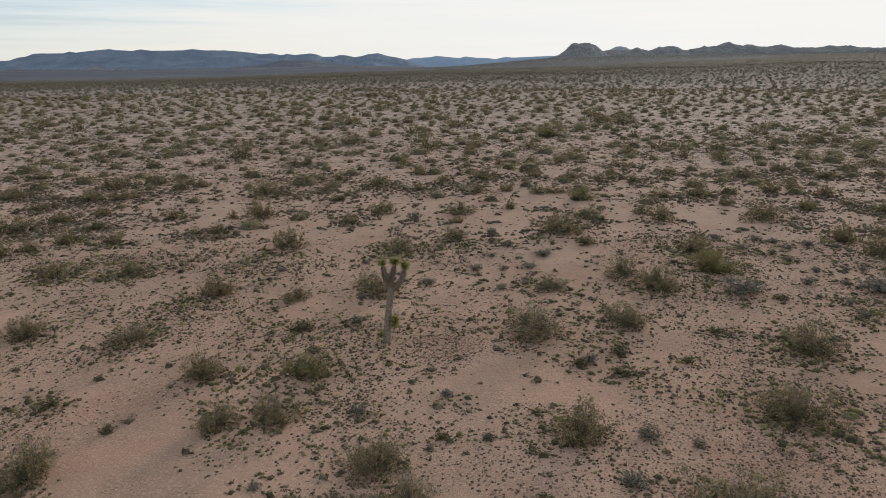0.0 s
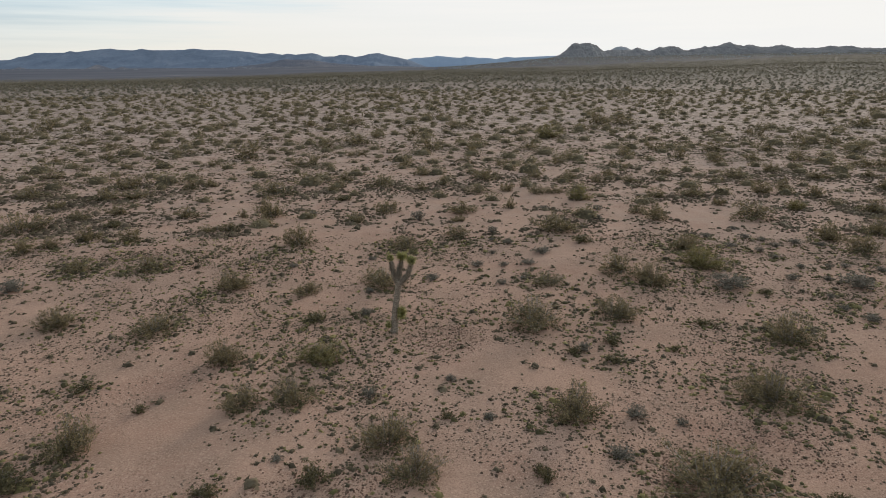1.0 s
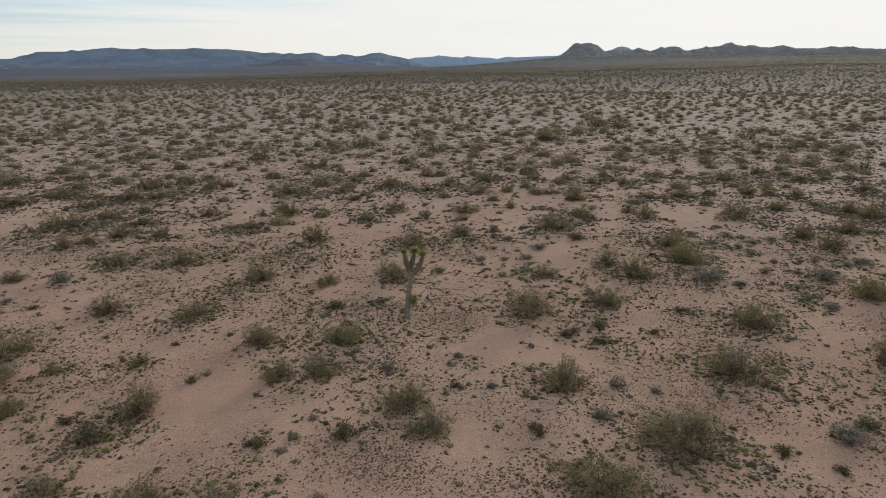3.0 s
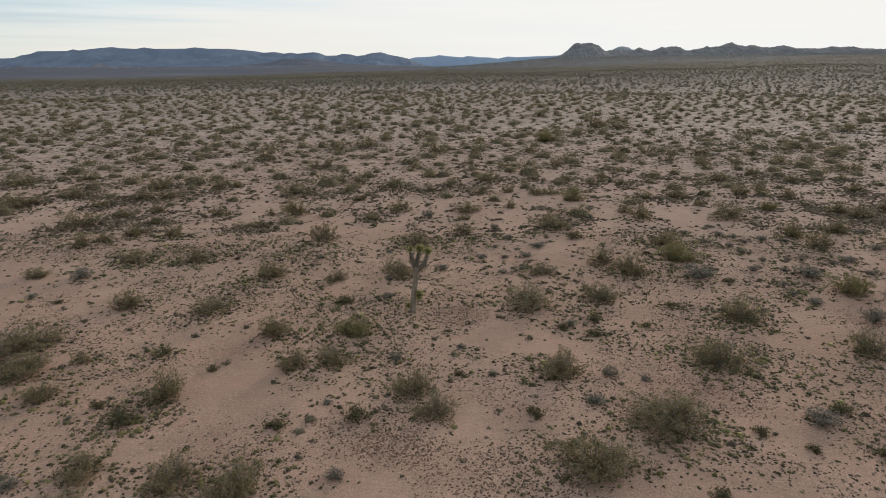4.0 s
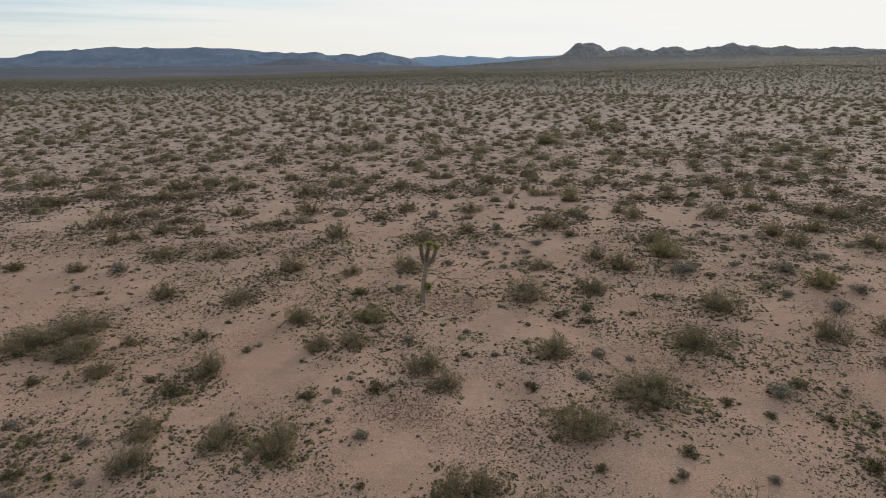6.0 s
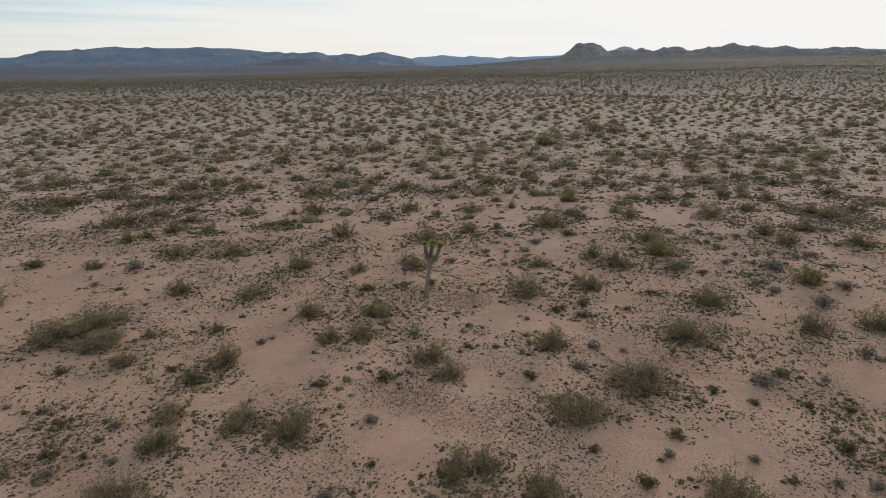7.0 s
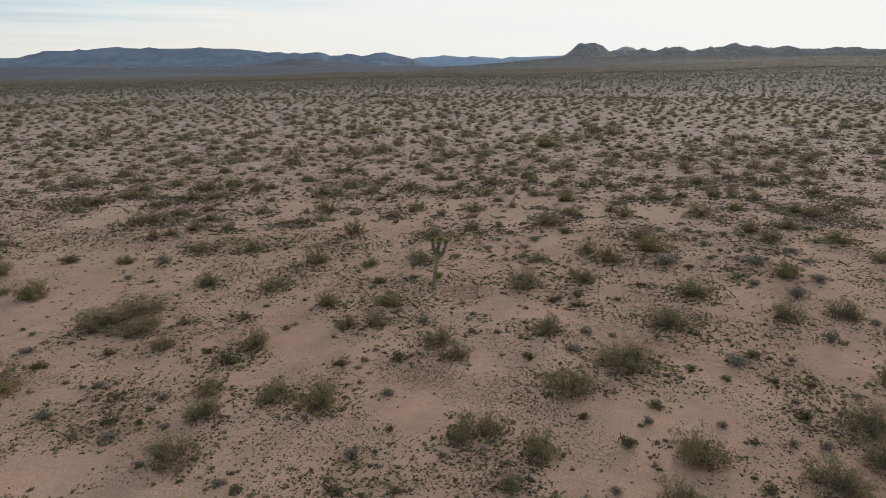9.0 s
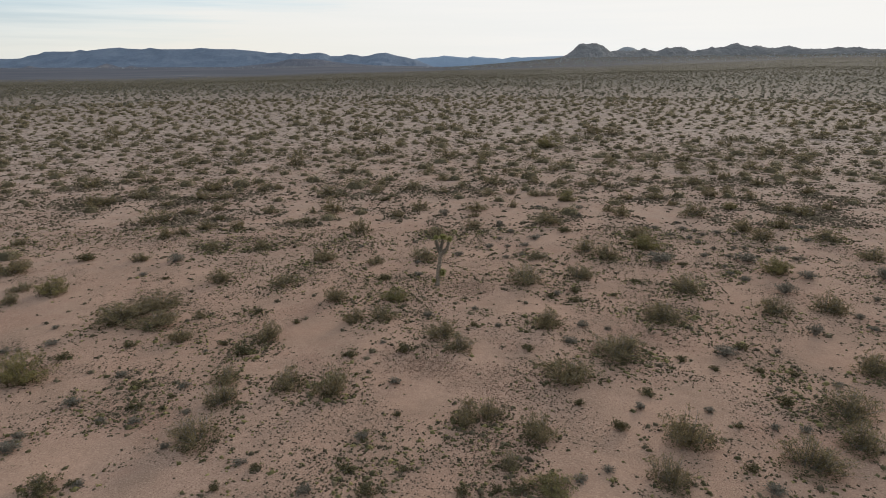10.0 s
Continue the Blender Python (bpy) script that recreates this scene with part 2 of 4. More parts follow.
def build_ground():
    rings, spokes, first, last = 210, 340, 1.5, 4600.0
    verts = [(0, 0, land(0, 0))]
    for i in range(rings):
        r = first * (last / first) ** (i / (rings - 1))
        for j in range(spokes):
            a = 2 * math.pi * j / spokes
            x, y = r * math.sin(a), r * math.cos(a)
            verts.append((x, y, land(x, y)))
    faces = [(0, 1 + (j + 1) % spokes, 1 + j) for j in range(spokes)]
    for i in range(rings - 1):
        for j in range(spokes):
            a, b = 1 + i * spokes + j, 1 + i * spokes + (j + 1) % spokes
            faces.append((a, b, b + spokes, a + spokes))
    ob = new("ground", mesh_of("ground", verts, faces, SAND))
    return tagged(ob, "pink desert sand with gravel patches and dry litter", "ground", kind="structure")


build_ground()


def mountain_range(name, label, mat, distance, depth, foot, crests, crag, grain, seed, relief=1.0, columns=420, rows=26, apron=0.0):
    """A range across the view: crests are (x, height) along its skyline, from end to end; apron is the gentle fan's share of the front slope."""
    verts, faces = [], []
    xs, zs = [a for a, _ in crests], [b for _, b in crests]
    x0, x1 = xs[0], xs[-1]
    for i in range(columns + 1):
        x = x0 + (x1 - x0) * i / columns
        crest = np.interp(x, xs, zs)
        crest += crag * (0.5 * noise.fractal((x * grain, seed, 0.5), 0.9, 2.1, 5) + 0.4 * (0.3 - abs(noise.noise((x * grain * 2.2, seed, 3.0)))))
        for j in range(rows + 1):
            s = 2 * j / rows - 1
            rise = 1 - abs(s)
            y = distance + depth * s
            ridge = noise.ridged_multi_fractal((x * grain * 0.8, y * grain * 0.8, seed), 0.9, 2.1, 5, 0.8, 2.0)
            climb = rise ** 0.9 * (1 - apron) + apron * max(0.0, rise - 0.45) / 0.55 if s < 0 else rise
            z = foot + (crest - foot) * climb
            z += (ridge - 0.9) * crag * relief * rise * (1 - rise) * 4
            verts.append((x, y, z))
    for i in range(columns):
        for j in range(rows):
            a = i * (rows + 1) + j
            faces.append((a, a + rows + 1, a + rows + 2, a + 1))
    ob = new(name, mesh_of(name, verts, faces, mat))
    return tagged(ob, label, "mountains", kind="structure")


LONG_CREST = [(-4300, -40), (-3900, 10), (-3500, 30), (-3100, 12), (-2720, 4), (-2634, 8), (-2579, 24), (-2527, 30), (-2480, 45), (-2302, 45), (-2263, 55), (-2226, 48), (-2112, 61), (-2026, 67), (-1976, 60), (-1881, 56),
              (-1836, 63), (-1773, 56), (-1586, 55), (-1528, 63), (-1451, 54), (-1333, 54), (-1182, 39), (-1125, 30), (-1057, 33), (-997, 23), (-963, 30), (-919, 23), (-824, 31), (-784, 24), (-754, 11),
              (-687, 12), (-649, 22), (-602, 17), (-565, 7), (-525, 12), (-480, 24), (-423, 29), (-373, 14), (-316, 4), (-242, -12), (-188, -35), (-120, -60)]
LOW_CREST = [(-420, -45), (-303, -18), (-239, -2), (-183, -1), (-115, 4), (-85, 11), (-3, 2), (72, -4), (105, 5), (184, -4), (251, -6), (304, -14), (367, 0), (426, -5), (501, -2), (687, 4), (854, 9), (1200, 0)]
ROCK_CREST = [(400, -30), (468, -6), (513, 4), (547, 27), (577, 58), (595, 63), (614, 57), (638, 63), (659, 62), (692, 52), (714, 34), (728, 24), (768, 29), (826, 28), (866, 33), (887, 40), (911, 31), (941, 25), (965, 30), (990, 43),
              (1011, 40), (1059, 45), (1078, 40), (1100, 27), (1127, 25), (1153, 32), (1192, 37), (1202, 43), (1229, 39), (1263, 44), (1288, 54), (1319, 61), (1342, 49), (1387, 44), (1410, 50), (1449, 41), (1502, 36), (1561, 48), (1621, 33),
              (1727, 31), (1800, 41), (1832, 37), (1889, 40), (1917, 31), (2039, 28), (2400, 36), (2900, 44), (3300, -20)]
PALE_CREST = [(780, -10), (833, 14), (875, 32), (908, 48), (935, 52), (967, 46), (992, 31), (1034, 13), (1080, -10)]
FOOT_CREST = [(-2600, -60), (-2300, -50), (-2169, -38), (-2138, -27), (-2117, -34), (-2042, -44), (-1800, -44), (-1769, -25), (-1746, -18), (-1724, -24), (-1690, -40), (-1644, -37), (-1623, -29), (-1590, -42), (-1400, -50), (-1123, -40), (-1009, -30), (-896, -18),
              (-839, -5), (-805, 0), (-769, -3), (-727, -3), (-693, -3), (-629, -14), (-532, -25), (-393, -34), (-253, -42), (-150, -60)]
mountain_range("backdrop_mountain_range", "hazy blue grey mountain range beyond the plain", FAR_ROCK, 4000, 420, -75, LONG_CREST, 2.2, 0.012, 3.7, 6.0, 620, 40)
mountain_range("backdrop_foothills", "low foothills on the valley floor, haze tinted mauve", FOOT_ROCK, 3300, 300, -70, FOOT_CREST, 2.0, 0.03, 6.6, 1.5, 480, 18)
mountain_range("backdrop_far_ridge", "low ridge on the horizon, haze tinted pale blue", FARTHEST_ROCK, 4420, 150, -70, LOW_CREST, 1.4, 0.008, 8.1, 1.0, 300, 12)
mountain_range("backdrop_pale_peak", "rounded peak behind the granite hills, paled as by haze", PALE_ROCK, 3700, 160, -20, PALE_CREST, 2.0, 0.03, 2.2, 1.0, 80, 12)
mountain_range("backdrop_rocky_hills", "bare granite hills at the plain's edge, greyed as by haze", HILL_ROCK, 3200, 330, -12, ROCK_CREST, 5.2, 0.085, 5.3, 1.7, 1000, 30, 0.45)


# ---- plants ----
def part(name, me, parent, label=""):
    ob = new(name, me)
    ob.parent = parent
    return tagged(ob, label)


def unit(v):
    return v / (np.linalg.norm(v, axis=-1, keepdims=True) + 1e-9)


def tubes(lines, sides=3):
    """Tapered stems: lines are (points, radii)."""
    verts, faces = [], []
    for points, radii in lines:
        at = len(verts)
        for p, r in zip(points, radii):
            for k in range(sides):
                a = 2 * math.pi * k / sides
                verts.append((p[0] + r * math.cos(a), p[1] + r * math.sin(a), p[2]))
        for i in range(len(points) - 1):
            for k in range(sides):
                a, b = at + i * sides + k, at + i * sides + (k + 1) % sides
                faces.append((a, b, b + sides, a + sides))
        faces.append(tuple(at + (len(points) - 1) * sides + k for k in range(sides)))
    return verts, faces


def leaves(rng, centres, size, upright=0.3, slim=0.45):
    """Small leaf sprays, one island each, at the given places."""
    n = len(centres)
    along = unit(rng.normal(size=(n, 3)) + (0, 0, upright))
    across = unit(np.cross(along, rng.normal(size=(n, 3))))
    s = size * rng.uniform(0.6, 1.4, (n, 1))
    corners = [centres - along * s * 0.8 - across * s * slim, centres - along * s * 0.8 + across * s * slim, centres + along * s]
    return np.stack(corners, 1).reshape(-1, 3), np.arange(3 * n).reshape(-1, 3)


def fitted(stems, foliage, stem_mat, mat):
    """Stems and leaves brought to one metre across and one metre high, as the two meshes of a plant."""
    (sv, sf), (lv, lf) = (np.array(stems[0]), stems[1]), foliage
    wide = 2 * np.percentile(np.hypot(lv[:, 0], lv[:, 1]), 93)
    tall = np.percentile(lv[:, 2], 97)
    size = np.array([1 / wide, 1 / wide, 1 / tall])
    return [("framework", mesh_of("framework", (sv * size).tolist(), sf, stem_mat)), ("foliage", mesh_of("foliage", (lv * size).tolist(), lf.tolist(), mat, True))]


def creosote_meshes(seed, mat, count, stalks, leaf):
    """A vase of thin grey stems with small leaf sprays towards their ends."""
    rng = np.random.default_rng(seed)
    lines, spots = [], []
    lobes = rng.uniform(0, 6.28, 5)
    for k in range(stalks):
        a = rng.choice(lobes) + rng.normal(0, 0.5)
        lean = rng.uniform(0.0, 1.2) ** 0.85
        tall = rng.uniform(0.72, 1.0) * (1.0 - 0.5 * min(1.0, lean))
        reach = min(0.80, lean * 0.76) * rng.uniform(0.75, 1.1)
        foot = np.array([math.cos(a), math.sin(a), 0]) * rng.uniform(0.0, 0.22)
        points = []
        for s in (0, 0.35, 0.7, 1.0):
            wob = rng.normal(0, 0.025, 3) * s
            points.append(foot + np.array([math.cos(a) * reach * s ** 0.85, math.sin(a) * reach * s ** 0.85, tall * s ** 1.1]) + wob)
        lines.append((points, (0.010, 0.008, 0.006, 0.004)))
        for _ in range(2):
            s = rng.uniform(0.2, 0.9)
            i = min(2, int(s * 3))
            p = points[i] + (points[i + 1] - points[i]) * (s * 3 - i)
            q = p + unit(np.array([math.cos(a) * 0.5, math.sin(a) * 0.5, 0.6]) + rng.normal(0, 0.6, 3)) * rng.uniform(0.10, 0.20)
            lines.append(((p, q), (0.005, 0.002)))
            for w in rng.uniform(0.35, 1.05, 5):
                spots.append(p + (q - p) * w + rng.normal(0, 0.035, 3))
        for w in rng.uniform(0.22, 1.0, 9):
            i = min(2, int(w * 3))
            spots.append(points[i] + (points[i + 1] - points[i]) * (w * 3 - i) + rng.normal(0, 0.04, 3))
    spots = np.array(spots)
    pick = spots[rng.integers(0, len(spots), count)] + rng.normal(0, 0.03, (count, 3))
    pick[:, 2] = np.maximum(pick[:, 2], 0.05)
    meshes = fitted(tubes(lines), leaves(rng, pick, leaf, 1.1, 0.32), STEM, mat)
    # low leaves in a darker colour, which paints the bush's inner shade
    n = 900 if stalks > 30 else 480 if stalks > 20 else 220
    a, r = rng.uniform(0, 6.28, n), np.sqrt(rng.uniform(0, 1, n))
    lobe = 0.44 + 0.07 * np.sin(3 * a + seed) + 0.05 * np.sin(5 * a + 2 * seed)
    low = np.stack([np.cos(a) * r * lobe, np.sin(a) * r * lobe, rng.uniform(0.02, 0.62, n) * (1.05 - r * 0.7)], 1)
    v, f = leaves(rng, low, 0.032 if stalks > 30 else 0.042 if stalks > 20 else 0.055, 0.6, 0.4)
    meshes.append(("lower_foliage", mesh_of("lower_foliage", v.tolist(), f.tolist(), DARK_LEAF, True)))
    return meshes


def mound_meshes(seed, mat, stem_mat, count, flatness, leaf):
    """A low rounded cushion of twigs and small leaves, one metre across."""
    rng = np.random.default_rng(seed)
    lines, spots = [], []
    for k in range(34):
        a = rng.uniform(0, 6.28)
        lean = rng.uniform(0.05, 1.0) ** 0.6
        tip = np.array([math.cos(a) * 0.5 * lean, math.sin(a) * 0.5 * lean, flatness * (1 - 0.55 * lean ** 2)]) * rng.uniform(0.75, 1.12)
        tip[2] = max(0.04, tip[2])
        mid = tip * 0.5 + rng.normal(0, 0.03, 3) + (0, 0, 0.03)
        lines.append((((0, 0, -0.02), mid, tip), (0.009, 0.006, 0.003)))
        for w in rng.uniform(0.45, 1.05, 8):
            spots.append(tip * w + rng.normal(0, 0.045, 3))
    spots = np.array(spots)
    pick = spots[rng.integers(0, len(spots), count)] + rng.normal(0, 0.025, (count, 3))
    pick[:, 2] = np.maximum(pick[:, 2], 0.015)
    return fitted(tubes(lines), leaves(rng, pick, leaf), stem_mat, mat)


CREOSOTES = [creosote_meshes(10 + k, CREOSOTE, 2600 + 350 * k, 48, 0.029) for k in range(6)]
MIDDLE = [creosote_meshes(40 + k, CREOSOTE, 1500 + 150 * k, 26, 0.037) for k in range(6)]
DISTANT = [creosote_meshes(20 + k, CREOSOTE, 850, 14, 0.043) for k in range(5)]
GOLDEN = [creosote_meshes(30 + k, YELLOWISH, 5600, 40, 0.029) for k in range(2)]
LOW = [mound_meshes(50 + k, DARK_LEAF, STEM, 1300, 0.42, 0.034) for k in range(4)]
PALE = [mound_meshes(70 + k, PALE_LEAF, STEM, 1300, 0.52, 0.03) for k in range(4)]
rng_place = random.Random(5)
SHRUBS = []


def shrub(name, meshes, x, y, width, height, label, category, group):
    root = new(name)
    root.empty_display_size = 0.2
    wide = width * 1.04
    root.matrix_basis = (Matrix.Translation((x, y, land(x, y) - 0.02)) @ Matrix.Rotation(rng_place.uniform(0, 6.28), 4, "Z")
                         @ Matrix.Diagonal((wide * rng_place.uniform(0.92, 1.08), wide * rng_place.uniform(0.92, 1.08), height * 0.9, 1)))
    for part_name, me in meshes:
        part(part_name, me, root)
    SHRUBS.append((x, y, width))
    return tagged(root, label, category, group)


def creosote(x, y, width, height, golden=False):
    meshes = rng_place.choice(GOLDEN if golden else CREOSOTES if y < 26 else MIDDLE if y < 50 else DISTANT)
    if golden:
        label = "yellow green creosote bush with thin grey stems on sand"
    elif width > 2.0:
        label = "wide spreading olive creosote bush with thin grey stems"
    elif width < 1.2:
        label = "small sparse olive creosote bush standing on sand"
    else:
        label = "sparse olive brown creosote bush with thin grey stems"
    return shrub("creosote_bush", meshes, x, y, width, height, label, "bush", "creosote bushes on the plain")


def low_shrub(x, y, width, height):
    return shrub("low_shrub", rng_place.choice(LOW), x, y, width, height, "low dark green desert shrub on gravelly sand", "shrub", "low dark shrubs")


def bursage(x, y, width, height):
    return shrub("bursage_shrub", rng_place.choice(PALE), x, y, width, height, "small round pale grey bursage shrub on sand", "shrub", "grey bursage shrubs")


# ---- the Joshua tree ----
def limb(points, radii, rng, sides=14, rough=0.018):
    """A bent, knobbly trunk or limb."""
    points = [Vector(p) for p in points]
    verts, faces, rows = [], [], []
    fine = []
    for i in range(len(points) - 1):
        before, after = points[max(0, i - 1)], points[min(len(points) - 1, i + 2)]
        for k in range(6):
            s = k / 6
            a, b = points[i], points[i + 1]
            p = 0.5 * ((2 * a) + (b - before) * s + (2 * before - 5 * a + 4 * b - after) * s * s + (3 * a - before - 3 * b + after) * s ** 3)
            fine.append((p, radii[i] + (radii[i + 1] - radii[i]) * s))
    fine.append((points[-1], radii[-1]))
    for i, (p, r) in enumerate(fine):
        ahead = (fine[min(i + 1, len(fine) - 1)][0] - fine[max(i - 1, 0)][0]).normalized()
        side = ahead.orthogonal().normalized() if i == 0 else (side - ahead * side.dot(ahead)).normalized()
        other = ahead.cross(side)
        for k in range(sides):
            a = 2 * math.pi * k / sides
            lump = 1 + rough / r * 2.2 * noise.noise((p.x * 9 + math.cos(a) * 1.3, p.y * 9 + math.sin(a) * 1.3, p.z * 11))
            verts.append(tuple(p + (side * math.cos(a) + other * math.sin(a)) * r * lump))
    for i in range(len(fine) - 1):
        for k in range(sides):
            a, b = i * sides + k, i * sides + (k + 1) % sides
            faces.append((a, b, b + sides, a + sides))
    faces.append(tuple(reversed(range(sides))))
    faces.append(tuple((len(fine) - 1) * sides + k for k in range(sides)))
    return verts, faces


def rosette(rng, centre, axis, reach, stretch, count, width):
    """A dense head of stiff dagger leaves round an axis."""
    verts, faces = [], []
    axis = Vector(axis).normalized()
    for k in range(count):
        d = Vector(rng.normal(size=3)).normalized()
        if d.dot(axis) < -0.45:
            d = (d + axis * 1.2).normalized()
        start = Vector(centre) + axis * rng.uniform(-0.5, 0.5) * stretch
        tip = start + d * reach * rng.uniform(0.75, 1.1)
        side = d.cross(Vector(rng.normal(size=3))).normalized() * width
        up = d.cross(side).normalized() * width * 0.5
        at = len(verts)
        mid = start + (tip - start) * 0.35
        verts += [tuple(start), tuple(mid + side), tuple(mid + up), tuple(mid - side), tuple(tip)]
        faces += [(at, at + 1, at + 2), (at, at + 2, at + 3), (at + 1, at + 4, at + 2), (at + 2, at + 4, at + 3)]
    return verts, faces


def shag(rng, points, reach, count, width):
    """Dead leaves that hang back along a limb."""
    verts, faces = [], []
    for k in range(count):
        i = rng.integers(0, len(points) - 1)
        a, b = Vector(points[i]), Vector(points[i + 1])
        p = a.lerp(b, rng.uniform())
        back = (a - b).normalized()
        out = back.cross(Vector(rng.normal(size=3))).normalized()
        start = p + out * 0.05
        tip = start + (back * 0.9 + out * 0.55).normalized() * reach * rng.uniform(0.6, 1.1)
        side = back.cross(out).normalized() * width
        at = len(verts)
        verts += [tuple(start + side), tuple(start - side), tuple(tip)]
        faces.append((at, at + 1, at + 2))
    return verts, faces


def joshua_tree(x, y):
    rng = np.random.default_rng(2)
    root = new("joshua_tree")
    root.location = (x, y, land(x, y) - 0.03)
    root.scale = (1.0, 1.0, 1.05)
    tagged(root, "young Joshua tree with grey shaggy trunk and forked top", "tree")
    trunk = [(0, 0, -0.05), (0.01, 0, 0.25), (0.05, 0, 0.75), (0.12, 0.0, 1.25), (0.20, 0, 1.68)]
    part("trunk", mesh_of("trunk", *limb(trunk, (0.14, 0.112, 0.10, 0.092, 0.105), rng), BARK), root, "grey brown fibrous bark")
    limbs = [
        ([(0.15, 0, 1.55), (0.06, 0.02, 1.78), (0.0, 0.0, 2.02), (-0.05, -0.02, 2.30)], (0.08, 0.066, 0.06, 0.052), 0.165, 200),
        ([(0.16, 0, 1.60), (0.17, 0.04, 1.85), (0.22, 0.07, 2.05), (0.27, 0.08, 2.30)], (0.08, 0.064, 0.058, 0.052), 0.22, 320),
        ([(0.17, 0, 1.52), (0.32, -0.04, 1.72), (0.48, -0.07, 1.90), (0.57, -0.06, 2.24)], (0.085, 0.075, 0.07, 0.055), 0.20, 280),
    ]
    for points, radii, reach, count in limbs:
        branch = part("limb", mesh_of("limb", *limb(points, radii, rng, 12, 0.014), BARK), root)
        part("dead_leaves", mesh_of("dead_leaves", *shag(rng, points[1:], 0.18, 260, 0.012), SHAGGY, True), branch, "hanging grey dead leaves")
        tip, axis = Vector(points[-1]), Vector(points[-1]) - Vector(points[-2])
        part("leaf_rosette", mesh_of("leaf_rosette", *rosette(rng, tip + axis.normalized() * 0.07, axis, reach, 0.12, count, 0.010), BLADE, True), branch, "green dagger leaves")
    part("trunk_rosette", mesh_of("trunk_rosette", *rosette(rng, (0.25, -0.10, 0.66), (0.10, 0, 1), 0.20, 0.26, 380, 0.010), BLADE, True), root, "yellow green sprout of dagger leaves")
    part("basal_rosette", mesh_of("basal_rosette", *rosette(rng, (-0.18, -0.05, 0.24), (-0.25, 0, 1), 0.14, 0.16, 190, 0.008), BLADE, True), root, "small sprout at the trunk's foot")
    return root


joshua_tree(-1.57, 20.70)

# ---- shrubs, near to far ----
low_shrub(-11.74, 4.45, 0.97, 0.34)
bursage(-4.65, 4.49, 0.45, 0.22)
low_shrub(-3.01, 4.55, 0.63, 0.22)
low_shrub(-0.43, 4.56, 0.48, 0.17)
low_shrub(-7.05, 4.56, 0.30, 0.24)
low_shrub(0.46, 4.59, 0.30, 0.24)
low_shrub(1.07, 4.64, 0.64, 0.20)
bursage(-10.84, 4.68, 0.37, 0.14)
creosote(1.93, 4.73, 1.20, 0.36, True)
low_shrub(-11.02, 4.73, 0.38, 0.13)
bursage(7.83, 4.73, 0.60, 0.21)
creosote(5.19, 4.98, 1.17, 0.87)
bursage(2.73, 5.12, 0.43, 0.15)
low_shrub(-3.69, 5.48, 0.53, 0.19)
low_shrub(-6.24, 5.51, 0.38, 0.16)
low_shrub(-2.09, 5.53, 0.35, 0.12)
bursage(3.60, 5.54, 0.39, 0.16)
low_shrub(7.63, 5.66, 0.39, 0.19)
creosote(0.86, 5.71, 0.60, 0.48)
bursage(-6.78, 5.74, 0.40, 0.15)
creosote(9.21, 5.79, 1.70, 0.84)
bursage(-13.84, 6.24, 0.74, 0.29)
bursage(-9.23, 6.43, 0.30, 0.19)
creosote(11.16, 6.66, 1.24, 0.81)
creosote(-8.34, 6.76, 1.50, 0.72)
bursage(-13.96, 6.97, 0.43, 0.19)
bursage(-3.47, 6.98, 0.41, 0.29)
creosote(6.37, 7.03, 1.72, 0.98)
creosote(1.84, 7.23, 1.21, 0.69)
low_shrub(4.39, 7.56, 0.52, 0.34)
bursage(10.09, 7.58, 0.45, 0.24)
bursage(9.21, 7.73, 0.35, 0.19)
low_shrub(8.09, 7.76, 0.31, 0.12)
bursage(-10.82, 7.86, 0.45, 0.18)
bursage(-11.92, 7.91, 0.32, 0.13)
creosote(-0.32, 8.06, 1.06, 0.85)
creosote(0.50, 8.29, 0.86, 0.69)
low_shrub(-2.51, 8.31, 0.25, 0.20)
bursage(-9.39, 8.38, 0.33, 0.13)
creosote(11.76, 8.52, 1.84, 0.81)
bursage(7.53, 8.60, 0.33, 0.21)
low_shrub(-10.24, 8.63, 0.22, 0.16)
low_shrub(-11.24, 8.72, 0.45, 0.16)
bursage(5.35, 8.76, 0.33, 0.26)
creosote(-8.44, 8.92, 1.11, 0.61)
bursage(-13.47, 8.99, 0.57, 0.25)
low_shrub(3.44, 9.00, 0.33, 0.21)
low_shrub(10.23, 9.12, 0.44, 0.36)
low_shrub(-10.28, 9.40, 0.29, 0.11)
low_shrub(5.88, 9.77, 0.57, 0.20)
creosote(-5.01, 9.79, 1.37, 0.92)
bursage(-10.14, 10.07, 0.49, 0.20)
low_shrub(-11.83, 10.17, 0.50, 0.17)
creosote(-6.49, 10.17, 1.40, 0.63)
bursage(12.58, 10.38, 0.39, 0.22)
bursage(-2.78, 10.48, 0.48, 0.20)
creosote(-8.81, 10.56, 1.23, 0.52)
creosote(-16.33, 10.83, 1.91, 0.94, True)
bursage(-12.76, 10.94, 0.45, 0.18)
creosote(3.33, 11.04, 2.08, 0.80)
low_shrub(11.52, 11.18, 0.36, 0.19)
creosote(14.48, 11.31, 1.33, 0.73)
low_shrub(10.41, 11.41, 0.29, 0.21)
low_shrub(8.86, 11.63, 0.37, 0.15)
low_shrub(7.87, 12.32, 0.43, 0.19)
low_shrub(-15.84, 12.42, 0.61, 0.21)
low_shrub(-4.72, 12.57, 0.56, 0.21)
creosote(5.54, 12.68, 2.03, 0.73)
low_shrub(-8.95, 12.86, 0.97, 0.34)
bursage(-18.40, 12.87, 0.44, 0.21)
bursage(9.81, 12.93, 0.91, 0.32)
bursage(-10.48, 12.97, 0.25, 0.10)
